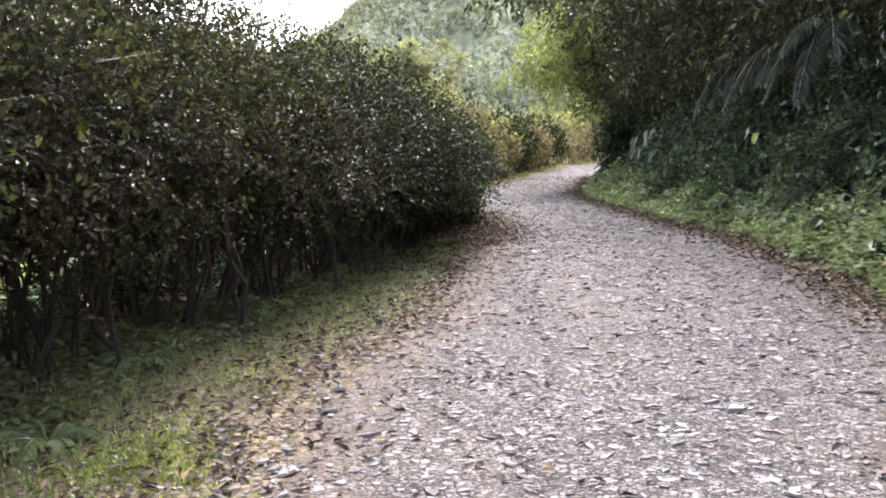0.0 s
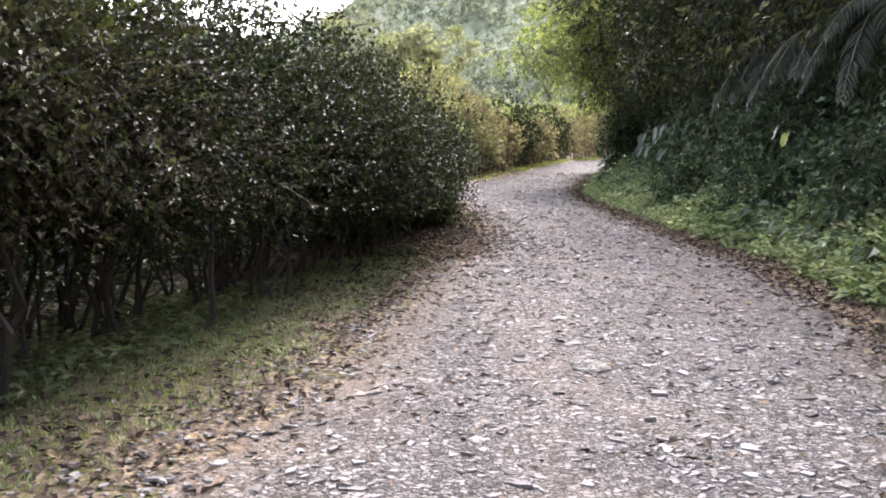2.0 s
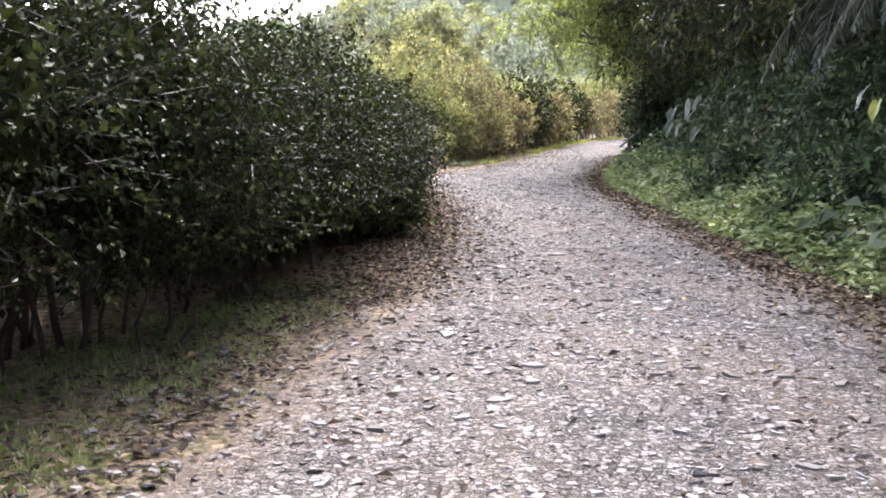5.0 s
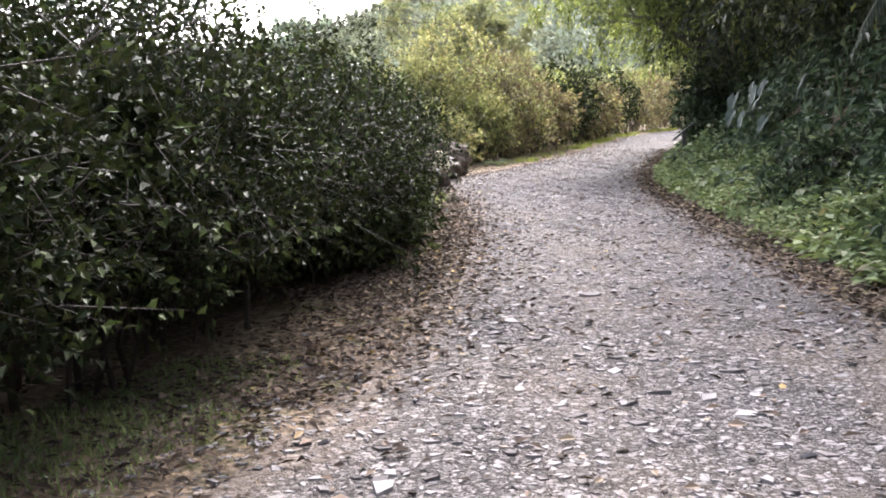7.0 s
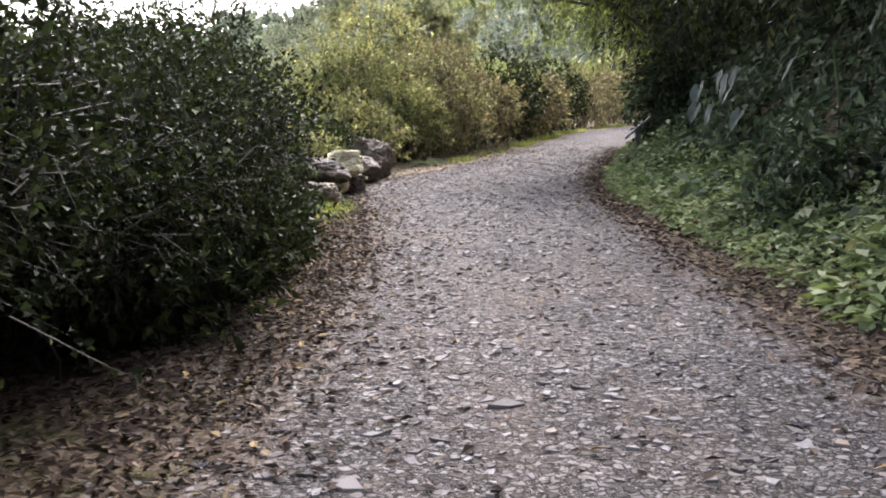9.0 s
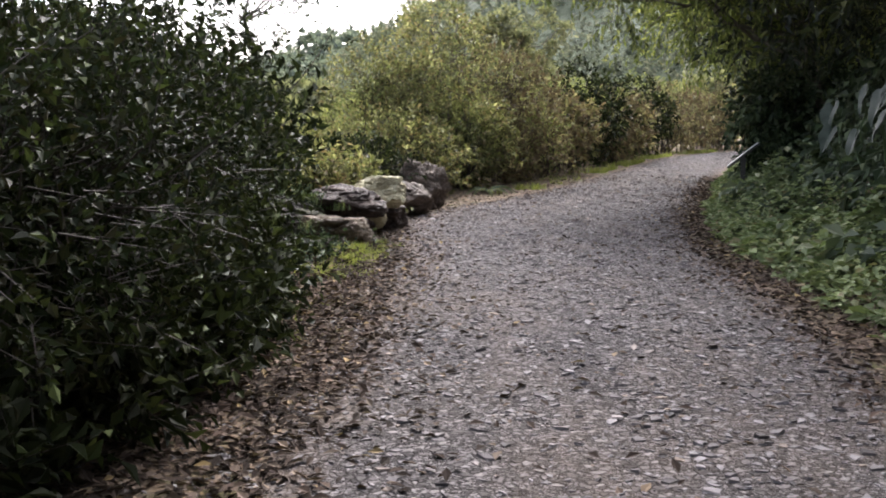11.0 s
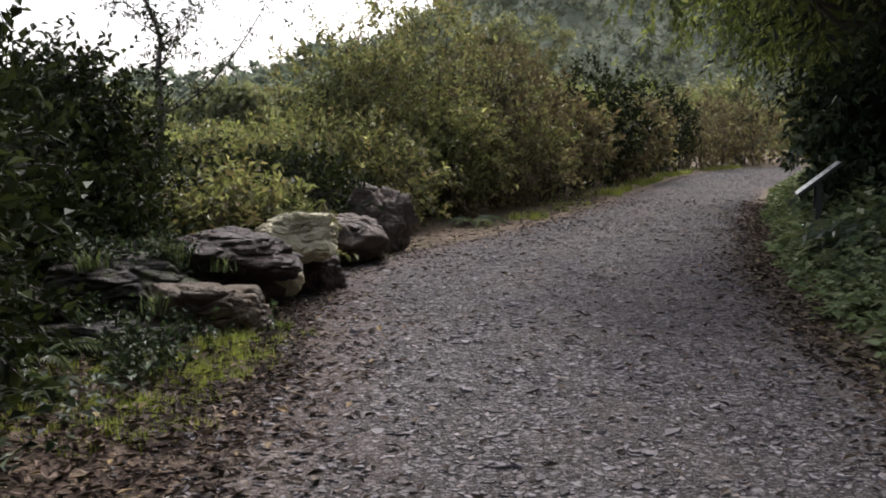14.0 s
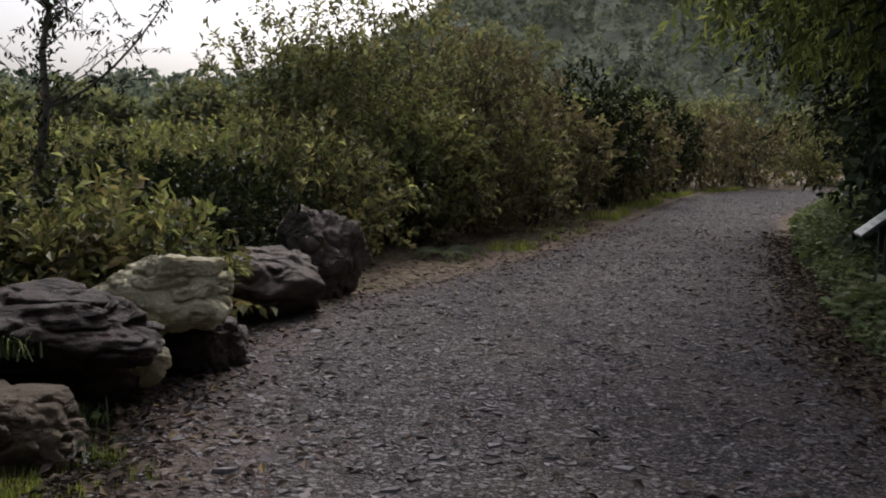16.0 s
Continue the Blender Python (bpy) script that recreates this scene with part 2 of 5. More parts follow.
def path_material():
    """Trodden slate grit in brown dirt: flakes of two sizes, bare earth where the way is worn and along its edges."""
    m, nt, bs = nodes_of("slate_grit")
    tc = nt.nodes.new("ShaderNodeTexCoord")
    warp = nt.nodes.new("ShaderNodeVectorMath")
    warp.operation = "MULTIPLY_ADD"
    wob_ = nt.nodes.new("ShaderNodeTexNoise")
    wob_.inputs["Scale"].default_value = 22
    nt.links.new(tc.outputs["Object"], wob_.inputs["Vector"])
    nt.links.new(wob_.outputs["Color"], warp.inputs[0])
    warp.inputs[1].default_value = (0.05, 0.05, 0.05)
    nt.links.new(tc.outputs["Object"], warp.inputs[2])
    layers = []
    for scale in (24, 55):
        vo, edge = nt.nodes.new("ShaderNodeTexVoronoi"), nt.nodes.new("ShaderNodeTexVoronoi")
        edge.feature = "DISTANCE_TO_EDGE"
        for tex in (vo, edge):
            tex.inputs["Scale"].default_value = scale
            nt.links.new(warp.outputs[0], tex.inputs["Vector"])
        sep = nt.nodes.new("ShaderNodeSeparateColor")
        nt.links.new(vo.outputs["Color"], sep.inputs[0])
        tone = ramp(nt, sep.outputs[0], [(0.0, (0.05, 0.045, 0.043)), (0.45, (0.11, 0.1, 0.097)), (1.0, (0.235, 0.217, 0.213))])
        gap = ramp(nt, edge.outputs["Distance"], [(0.0, (0.2, 0.19, 0.18)), (0.16, (1, 1, 1))])
        layers.append((gap, sep.outputs[1], mix(nt, 1.0, tone, gap, "MULTIPLY")))
    pick = ramp(nt, layers[0][1], [(0.45, (0, 0, 0)), (0.5, (1, 1, 1))])
    col = mix(nt, pick, layers[1][2], layers[0][2])
    fine = ramp(nt, noise_tex(nt, 120, 4, 0.7), [(0.3, (0.55, 0.55, 0.55)), (0.7, (1.35, 1.35, 1.35))])
    col = mix(nt, 0.8, col, fine, "MULTIPLY")
    earth = mix(nt, 1.0, ramp(nt, noise_tex(nt, 14, 6, 0.75), [(0.3, (0.095, 0.073, 0.057)), (0.7, (0.21, 0.166, 0.134))]), fine, "MULTIPLY")
    streak = ramp(nt, noise_tex(nt, 1.1, 5, 0.6, stretch=(1, 0.3, 1)), [(0.48, (0, 0, 0)), (0.75, (0.45, 0.45, 0.45))])
    col = mix(nt, streak, col, earth)
    worn = nt.nodes.new("ShaderNodeAttribute")
    worn.attribute_name = "bare"
    ragged = nt.nodes.new("ShaderNodeMath")
    ragged.operation = "MULTIPLY"
    nt.links.new(worn.outputs["Fac"], ragged.inputs[0])
    nt.links.new(ramp(nt, noise_tex(nt, 5, 6, 0.75), [(0.3, (0.35, 0.35, 0.35)), (0.6, (1.0, 1.0, 1.0))]), ragged.inputs[1])
    col = mix(nt, ragged.outputs[0], col, earth)
    damp = ramp(nt, noise_tex(nt, 0.5, 4, 0.6), [(0.35, (0.8, 0.8, 0.82)), (0.7, (1.1, 1.08, 1.05))])
    nt.links.new(mix(nt, 1.0, col, damp, "MULTIPLY"), bs.inputs["Base Color"])
    bs.inputs["Roughness"].default_value = 0.95
    bs.inputs["Specular IOR Level"].default_value = 0.08
    high = nt.nodes.new("ShaderNodeMath")
    nt.links.new(mix(nt, pick, layers[1][0], layers[0][0]), high.inputs[0])
    nt.links.new(layers[0][1], high.inputs[1])
    bump(nt, bs, high.outputs[0], 0.8, 0.012)
    return m


M_PATH = path_material()


def soil_material():
    m, nt, bs = nodes_of("forest_soil")
    a = ramp(nt, noise_tex(nt, 30, 8, 0.8), [(0.3, (0.05, 0.04, 0.03)), (0.5, (0.14, 0.112, 0.085)), (0.7, (0.26, 0.21, 0.17))])
    vo = nt.nodes.new("ShaderNodeTexVoronoi")
    vo.inputs["Scale"].default_value = 20
    tc = nt.nodes.new("ShaderNodeTexCoord")
    nt.links.new(tc.outputs["Object"], vo.inputs["Vector"])
    sep = nt.nodes.new("ShaderNodeSeparateColor")
    nt.links.new(vo.outputs["Color"], sep.inputs[0])
    a = mix(nt, 0.8, a, ramp(nt, sep.outputs[0], [(0.0, (0.35, 0.33, 0.3)), (0.6, (1.0, 0.95, 0.9)), (1.0, (1.8, 1.6, 1.4))]), "MULTIPLY")
    green = ramp(nt, noise_tex(nt, 1.3, 8, 0.8), [(0.5, (0, 0, 0)), (0.62, (0.75, 0.75, 0.75))])
    col = mix(nt, green, a, ramp(nt, noise_tex(nt, 70, 4, 0.8), [(0.3, (0.03, 0.04, 0.012)), (0.7, (0.10, 0.115, 0.03))]))
    nt.links.new(col, bs.inputs["Base Color"])
    bs.inputs["Roughness"].default_value = 0.95
    bs.inputs["Specular IOR Level"].default_value = 0.08
    bump(nt, bs, noise_tex(nt, 35, 5, 0.7), 0.8, 0.03)
    return m


M_SOIL = soil_material()


def hill_material():
    m, nt, bs = nodes_of("hill_ground")
    nt.links.new(ramp(nt, noise_tex(nt, 0.12, 6, 0.7), [(0.3, (0.05, 0.07, 0.04)), (0.7, (0.13, 0.16, 0.09))]), bs.inputs["Base Color"])
    bs.inputs["Roughness"].default_value = 0.95
    bump(nt, bs, noise_tex(nt, 0.25, 6, 0.7), 1.0, 4.0)
    return m


M_HILLGROUND = hill_material()


def plain(name, low, high, rough, scale=8, metal=0.0):
    m, nt, bs = nodes_of(name)
    nt.links.new(ramp(nt, noise_tex(nt, scale, 5, 0.65), [(0.3, low), (0.7, high)]), bs.inputs["Base Color"])
    bs.inputs["Roughness"].default_value, bs.inputs["Metallic"].default_value = rough, metal
    return m


M_PANEL = plain("weathered_panel", (0.36, 0.38, 0.36), (0.5, 0.51, 0.48), 0.4, 12)
M_POST = plain("dark_painted_post", (0.02, 0.02, 0.018), (0.05, 0.045, 0.04), 0.6, 20)
M_PRINT = plain("faded_print", (0.2, 0.24, 0.22), (0.34, 0.36, 0.32), 0.4, 15)

# ---- plan: the edges of the gravel and the lie of the land ----
YS = np.arange(-40.0, 90.0, 0.25)


def curve_of(ys, xs):
    v = np.interp(YS, ys, xs)
    k = np.ones(9) / 9
    return np.convolve(np.pad(v, 4, mode="edge"), k, mode="valid")


LEFT = curve_of([-40, -5, 4.3, 6.5, 7.7, 9.2, 12.8, 15, 18, 24, 26.5, 29.7, 32.5, 35.3, 38.7, 45, 55, 60, 63.5, 66, 68],
                [-3.5, -1.5, -0.9, -0.85, -0.6, -0.1, 0.2, 0.5, 1.0, 1.0, 0.7, 0.4, -0.2, -0.05, 1.6, 3.4, 6.0, 8.6, 13, 20, 60])
RIGHT = curve_of([-40, -5, 8.5, 11.3, 16, 19.5, 25, 31, 34.5, 37.6, 40, 48, 55.4, 59, 61, 62.5],
                 [-0.5, 2.6, 3.55, 4.0, 4.35, 4.25, 4.2, 4.15, 4.35, 5.0, 5.3, 7.1, 9.9, 14, 20, 60])


def left_edge(y):
    return np.interp(y, YS, LEFT)


def right_edge(y):
    return np.interp(y, YS, RIGHT)


def wob(x, y, s):
    return (np.sin(x * 1.7 * s + 0.6 * y * s) + np.sin(y * 2.3 * s - 0.7 * x * s + 1.3) + np.sin((x + y) * 3.1 * s + 0.4)) / 3


def land(x, y):
    """Height of the ground."""
    x, y = np.asarray(x, float), np.asarray(y, float)
    up = 0.027 * np.clip(np.log1p(np.exp(np.clip((y - 32) / 2, -30, 30))) * 2, 0, 45)
    d = x - right_edge(y)
    bank = np.interp(d, [0, 0.5, 1.0, 1.6, 2.2, 4.0, 7.0, 12, 30], [0, 0.04, 0.13, 0.32, 0.85, 3.2, 6.0, 8.5, 10])
    bank *= np.interp(y, [-60, 36, 44, 60, 64, 72], [1, 1, 0.45, 0.35, 0.2, 0.0])
    e = left_edge(y) - x
    dip = np.interp(e, [0, 0.6, 3.5, 9, 40], [0, 0.03, -0.05, -1.0, -1.6]) * np.interp(y, [-60, 26, 34, 80], [1, 1, 0.3, 0.0])
    off = np.clip(np.maximum(d, e), 0, 2) / 2
    return up + bank + dip + off * 0.06 * wob(x, y, 1.1) + 0.008 * wob(x, y, 2.0)


def on_land(x, y):
    return (x, y, float(land(x, y)))


# ---- mesh helpers ----
class Mesher:
    """Gathers vertices and faces as arrays and turns them into one mesh."""

    def __init__(self):
        self.v, self.f, self.n = [], [], 0

    def add(self, verts, faces):
        verts = np.asarray(verts, float).reshape(-1, 3)
        faces = np.asarray(faces, int)
        self.v.append(verts)
        self.f.append(faces + self.n)
        self.n += len(verts)

    def mesh(self, name, material, smooth=False):
        me = bpy.data.meshes.new(name)
        v = np.concatenate(self.v)
        me.vertices.add(len(v))
        me.vertices.foreach_set("co", v.astype(np.float32).ravel())
        loops = np.concatenate([f.ravel() for f in self.f]).astype(np.int32)
        sizes = np.concatenate([np.full(len(f), f.shape[1], np.int32) for f in self.f])
        me.loops.add(len(loops))
        me.loops.foreach_set("vertex_index", loops)
        me.polygons.add(len(sizes))
        me.polygons.foreach_set("loop_start", (np.cumsum(sizes) - sizes).astype(np.int32))
        me.polygons.foreach_set("use_smooth", np.full(len(sizes), smooth))
        me.update(calc_edges=True)
        me.materials.append(material)
        return me


def part(name, mesher, material, parent, label="", smooth=False):
    ob = new(name, mesher.mesh(name, material, smooth) if isinstance(mesher, Mesher) else mesher)
    ob.parent = parent
    if label:
        tagged(ob, label)
    return ob


def thing(name, at, label, category, group="", kind="", turn=0):
    ob = new(name)
    ob.matrix_world = pose(*at, 0, 0, turn)
    return tagged(ob, label, category, group, kind)


def unit(v):
    return v / (np.linalg.norm(v, axis=-1, keepdims=True) + 1e-9)


def add_leaves(ms, p, along, normal, length, width, fold=0.25):
    """Leaves as two folded triangles pairs: stalk end, tip and the two edges."""
    along = unit(along)
    side = unit(np.cross(along, normal))
    nrm = np.cross(side, along)
    length, width = np.asarray(length).reshape(-1, 1), np.asarray(width).reshape(-1, 1)
    n = len(p)
    mid = p + along * length * 0.45
    v = np.stack([p, mid + side * width / 2 + nrm * width * fold, p + along * length - nrm * length * 0.12, mid - side * width / 2 + nrm * width * fold], 1)
    i = np.arange(n)[:, None] * 4
    ms.add(v.reshape(-1, 3), np.concatenate([i + [0, 1, 2], i + [0, 2, 3]]))


def tube(ms, pts, radii, sides=6):
    """A tapered tube along points."""
    pts = np.asarray(pts, float)
    t = unit(np.gradient(pts, axis=0))
    ref = np.array([0.31, 0.92, 0.23])
    a = unit(np.cross(t, ref))
    b = np.cross(t, a)
    ang = np.arange(sides) / sides * 2 * np.pi
    r = np.asarray(radii, float)[:, None, None]
    ring = pts[:, None] + r * (a[:, None] * np.cos(ang)[None, :, None] + b[:, None] * np.sin(ang)[None, :, None])
    k, j = np.arange(len(pts) - 1)[:, None], np.arange(sides)[None]
    q = np.stack([k * sides + j, k * sides + (j + 1) % sides, (k + 1) * sides + (j + 1) % sides, (k + 1) * sides + j], -1)
    ms.add(ring.reshape(-1, 3), q.reshape(-1, 4))


def bend(rng, a, b, n=7, wander=0.08):
    """A crooked line from a to b."""
    a, b = np.asarray(a, float), np.asarray(b, float)
    s = np.linspace(0, 1, n)[:, None]
    w = rng.normal(0, 1, (n, 3)).cumsum(0)
    w -= s * w[-1]
    return a + (b - a) * s + w * wander * np.linalg.norm(b - a) * np.sin(s * np.pi) ** 0.5 * 0.5


def crown(ms, rng, lobes, twigs, per=10, twig_len=0.28, leaf=(0.06, 0.028), shell=0.35, droop=0.0, stick=None, ragged=0.12, spread=0.9):
    """Twigs with leaves over and inside lobes (centre, radii)."""
    c = np.array([l[0] for l in lobes], float)
    r = np.array([l[1] for l in lobes], float)
    w = (r.prod(1)) ** (2 / 3)
    k = rng.choice(len(lobes), twigs, p=w / w.sum())
    u = unit(rng.normal(0, 1, (twigs, 3)))
    lump = 0.10 * np.sin(u[:, 0] * 5 + k) * np.sin(u[:, 1] * 6 + 2 * k) + 0.08 * np.sin(u[:, 2] * 9 + u[:, 0] * 7 + k)
    rad = 1 + lump - np.abs(rng.normal(0, shell, twigs)) + np.abs(rng.normal(0, ragged, twigs))
    rad = np.clip(rad, 0.1, None)
    p = c[k] + r[k] * u * rad[:, None]
    d = unit(unit(u / r[k]) + rng.normal(0, 0.55, (twigs, 3)) + np.array([0, 0, 0.35 - droop]))
    tl = twig_len * rng.uniform(0.6, 1.35, twigs)
    s = (np.arange(per) + 0.5) / per
    s = s[None, :, None] * tl[:, None, None]
    pos = p[:, None] + d[:, None] * s + rng.normal(0, 0.012, (twigs, per, 3)) - np.array([0, 0, 1]) * droop * s ** 2
    perp = unit(np.cross(np.repeat(d[:, None], per, 1), rng.normal(0, 1, (twigs, per, 3))))
    along = d[:, None] * 0.75 + perp * spread - np.array([0, 0, droop * 0.8])
    nrm = unit(np.array([0, 0, 0.9]) + d[:, None] * 0.5 + rng.normal(0, 0.55, (twigs, per, 3)))
    n = twigs * per
    size = rng.uniform(0.65, 1.3, n)
    add_leaves(ms, pos.reshape(-1, 3), along.reshape(-1, 3), nrm.reshape(-1, 3), leaf[0] * size, leaf[1] * size)
    if stick is not None:
        rr = twig_len * 0.012 + 0.0015
        p, d, tl, twigs = p[::2], d[::2], tl[::2], len(p[::2])
        a = p - d * tl[:, None] * 0.4
        b = p + d * tl[:, None]
        x = unit(np.cross(d, [0.3, 0.2, 0.9]))
        y = np.cross(d, x)
        v = np.stack([a + x * rr, a - x * rr * 0.5 + y * rr * 0.87, a - x * rr * 0.5 - y * rr * 0.87, b], 1)
        i = np.arange(twigs)[:, None] * 4
        stick.add(v.reshape(-1, 3), np.concatenate([i + [0, 1, 3], i + [1, 2, 3], i + [2, 0, 3]]))


def carpet(ms, rng, x, y, height, leaf, layers_up=0.8, lift=None):
    """Leaves lying about level over the ground at x, y."""
    n = len(x)
    z = land(x, y) + (rng.uniform(0, 1, n) ** 0.7 * height if lift is None else lift)
    a = rng.uniform(0, 2 * np.pi, n)
    along = np.stack([np.cos(a), np.sin(a), rng.normal(0.05, 0.3, n)], 1)
    nrm = np.stack([rng.normal(0, 0.35, n), rng.normal(0, 0.35, n), np.full(n, layers_up)], 1)
    size = rng.uniform(0.6, 1.35, n)
    add_leaves(ms, np.stack([x, y, z], 1), along, nrm, leaf[0] * size, leaf[1] * size, 0.12)


def blades(ms, rng, x, y, height, width):
    n = len(x)
    z = land(x, y) - 0.01
    a = rng.uniform(0, 2 * np.pi, n)
    h = height * rng.uniform(0.5, 1.3, n)
    side = np.stack([np.cos(a), np.sin(a), np.zeros(n)], 1) * (width * rng.uniform(0.7, 1.3, n))[:, None] / 2
    lean = np.stack([-np.sin(a), np.cos(a), np.zeros(n)], 1) * (h * rng.uniform(0.15, 0.9, n))[:, None]
    p = np.stack([x, y, z], 1)
    up = np.array([0, 0, 1.0])
    v = np.stack([p - side, p + side, p + lean * 0.35 + up * h[:, None] * 0.6 + side * 0.7, p + lean * 0.35 + up * h[:, None] * 0.6 - side * 0.7, p + lean + up * h[:, None] * 0.85], 1)
    i = np.arange(n)[:, None] * 5
    ms.add(v.reshape(-1, 3), i + [0, 1, 2])
    ms.add(np.zeros((0, 3)), (i + [0, 2, 3]) - ms.n)
    ms.add(np.zeros((0, 3)), (i + [3, 2, 4]) - ms.n)


# ---- ground sheet and path ----
def axis(dense_lo, dense_hi, step, far):
    core = np.arange(dense_lo, dense_hi + step / 2, step)
    g = np.geomspace(step, far, 26)
    return np.concatenate([(dense_lo - g)[::-1], core, dense_hi + g])


gx, gy = axis(-9, 18, 0.22, 1800), axis(-10, 72, 0.3, 1800)
XX, YY = np.meshgrid(gx, gy)
ms = Mesher()
iy, ix = np.meshgrid(np.arange(len(gy) - 1), np.arange(len(gx) - 1), indexing="ij")
w_ = len(gx)
ms.add(np.stack([XX, YY, land(XX, YY)], -1), np.stack([iy * w_ + ix, iy * w_ + ix + 1, (iy + 1) * w_ + ix + 1, (iy + 1) * w_ + ix], -1).reshape(-1, 4))
ground = tagged(new("ground", ms.mesh("ground", M_SOIL, True)), "brown forest soil with moss and leaf litter", "ground", kind="structure")

py = np.arange(-12, 67, 0.12)
cols = 33
s = np.linspace(0, 1, cols)
ea = left_edge(py) + 0.10 * wob(py, py * 0.3, 2.2) + 0.05 * wob(py, py, 6)
eb = right_edge(py) + 0.10 * wob(py + 9, py * 0.4, 1.9) + 0.05 * wob(py, py + 3, 5)
PX = ea[:, None] + (eb - ea)[:, None] * s
PY = np.repeat(py[:, None], cols, 1)
lift = 0.03 * np.clip(np.minimum(s, 1 - s) * 14, 0, 1) - 0.012
PZ = land(PX, PY) + lift + 0.006 * wob(PX, PY, 5)
ms = Mesher()
iy, ix = np.meshgrid(np.arange(len(py) - 1), np.arange(cols - 1), indexing="ij")
ms.add(np.stack([PX, PY, PZ], -1), np.stack([iy * cols + ix, iy * cols + ix + 1, (iy + 1) * cols + ix + 1, (iy + 1) * cols + ix], -1).reshape(-1, 4))
road_mesh = ms.mesh("road", M_PATH, True)
from_left, from_right = (PX - ea[:, None]), (eb[:, None] - PX)
bare = np.maximum(np.clip(1.15 - from_left / np.interp(py, [2, 8, 24, 31, 37, 60], [0.7, 0.55, 0.35, 0.8, 0.6, 0.4])[:, None], 0, 1), np.clip(1.1 - from_right / 0.4, 0, 1))
road_mesh.attributes.new("bare", "FLOAT", "POINT").data.foreach_set("value", bare.astype(np.float32).ravel())
path = tagged(new("road", road_mesh), "grey-pink gravel footpath of trodden slate chips", "path", kind="structure")


# ---- distant hills ----
def hill(name, ridge_az, ridge_el, r0, r1, crowns, leaf, radius, material, label, seed, base=1.0, view=(-34, 36)):
    rng = np.random.default_rng(seed)
    az = np.radians(np.linspace(-100, 110, 160))
    k = np.linspace(0, 1.25, 26)
    A, K = np.meshgrid(az, k)

    def height(a, kk):
        top = r1 * np.tan(np.radians(np.interp(np.degrees(a), ridge_az, ridge_el))) + 1.4 - radius * 0.6
        prof = np.where(kk < 1, np.clip(kk, 0, 1), 1 - (kk - 1) * 0.6)
        gully = 1 + 0.05 * np.sin(a * 23 + kk * 3) * np.sin(kk * 5)
        return base - 2 + (top - base) * prof * np.where(kk < 0.97, gully, 1)

    R = r0 + (r1 - r0) * K
    m = Mesher()
    w = len(az)
    jy, jx = np.meshgrid(np.arange(len(k) - 1), np.arange(w - 1), indexing="ij")
    m.add(np.stack([R * np.sin(A), R * np.cos(A), height(A, K)], -1), np.stack([jy * w + jx, jy * w + jx + 1, (jy + 1) * w + jx + 1, (jy + 1) * w + jx], -1).reshape(-1, 4))
    ob = tagged(new(name, m.mesh(name, M_HILLGROUND, True)), "wooded hillside rising behind the trees", "hill", kind="structure")
    a = np.radians(rng.uniform(view[0], view[1], crowns))
    kk = rng.uniform(0.0, 1.03, crowns)
    r = r0 + (r1 - r0) * kk
    low = height(a, kk) / r < 0.19
    a, kk, r = a[low], kk[low], r[low]
    crowns = len(a)
    lobes = [((r[i] * math.sin(a[i]), r[i] * math.cos(a[i]), height(a[i], kk[i]) + radius * 0.3), np.array([1, 1, 0.8]) * radius * rng.uniform(0.6, 1.35)) for i in range(crowns)]
    m = Mesher()
    crown(m, rng, lobes, crowns * 15, 7, radius * 0.4, leaf, 0.12, 0, None, 0.05)
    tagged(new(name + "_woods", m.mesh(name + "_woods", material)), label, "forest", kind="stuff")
    return ob


# Both woods use leaf colours with the haze painted in.
hill("backdrop_hill", [-100, -40, -22, -13, -11, -10, -7.8, -6.5, -5, -3, 0, 8, 30, 110], [0.3, 0.3, 0.5, 2.2, 3.6, 4.5, 6.0, 6.8, 8.0, 10, 12.5, 16.5, 20, 20], 210, 520, 1300, (1.1, 0.75), 4.2, M_HILL_HAZED,
     "dense broadleaf woods on the hillside, grey haze painted into the green", 11, view=(-17, 15))
hill("backdrop_ridge", [-100, -40, -24, -19, -15.5, -12, -8, 0, 110], [3, 3, 3.3, 3.7, 4.3, 5.0, 5.6, 6, 6], 620, 1100, 260, (6, 4), 11, M_FARHILL_HAZED,
     "woods on a far ridge, blue-green haze painted into the leaves", 12, view=(-34, -5))


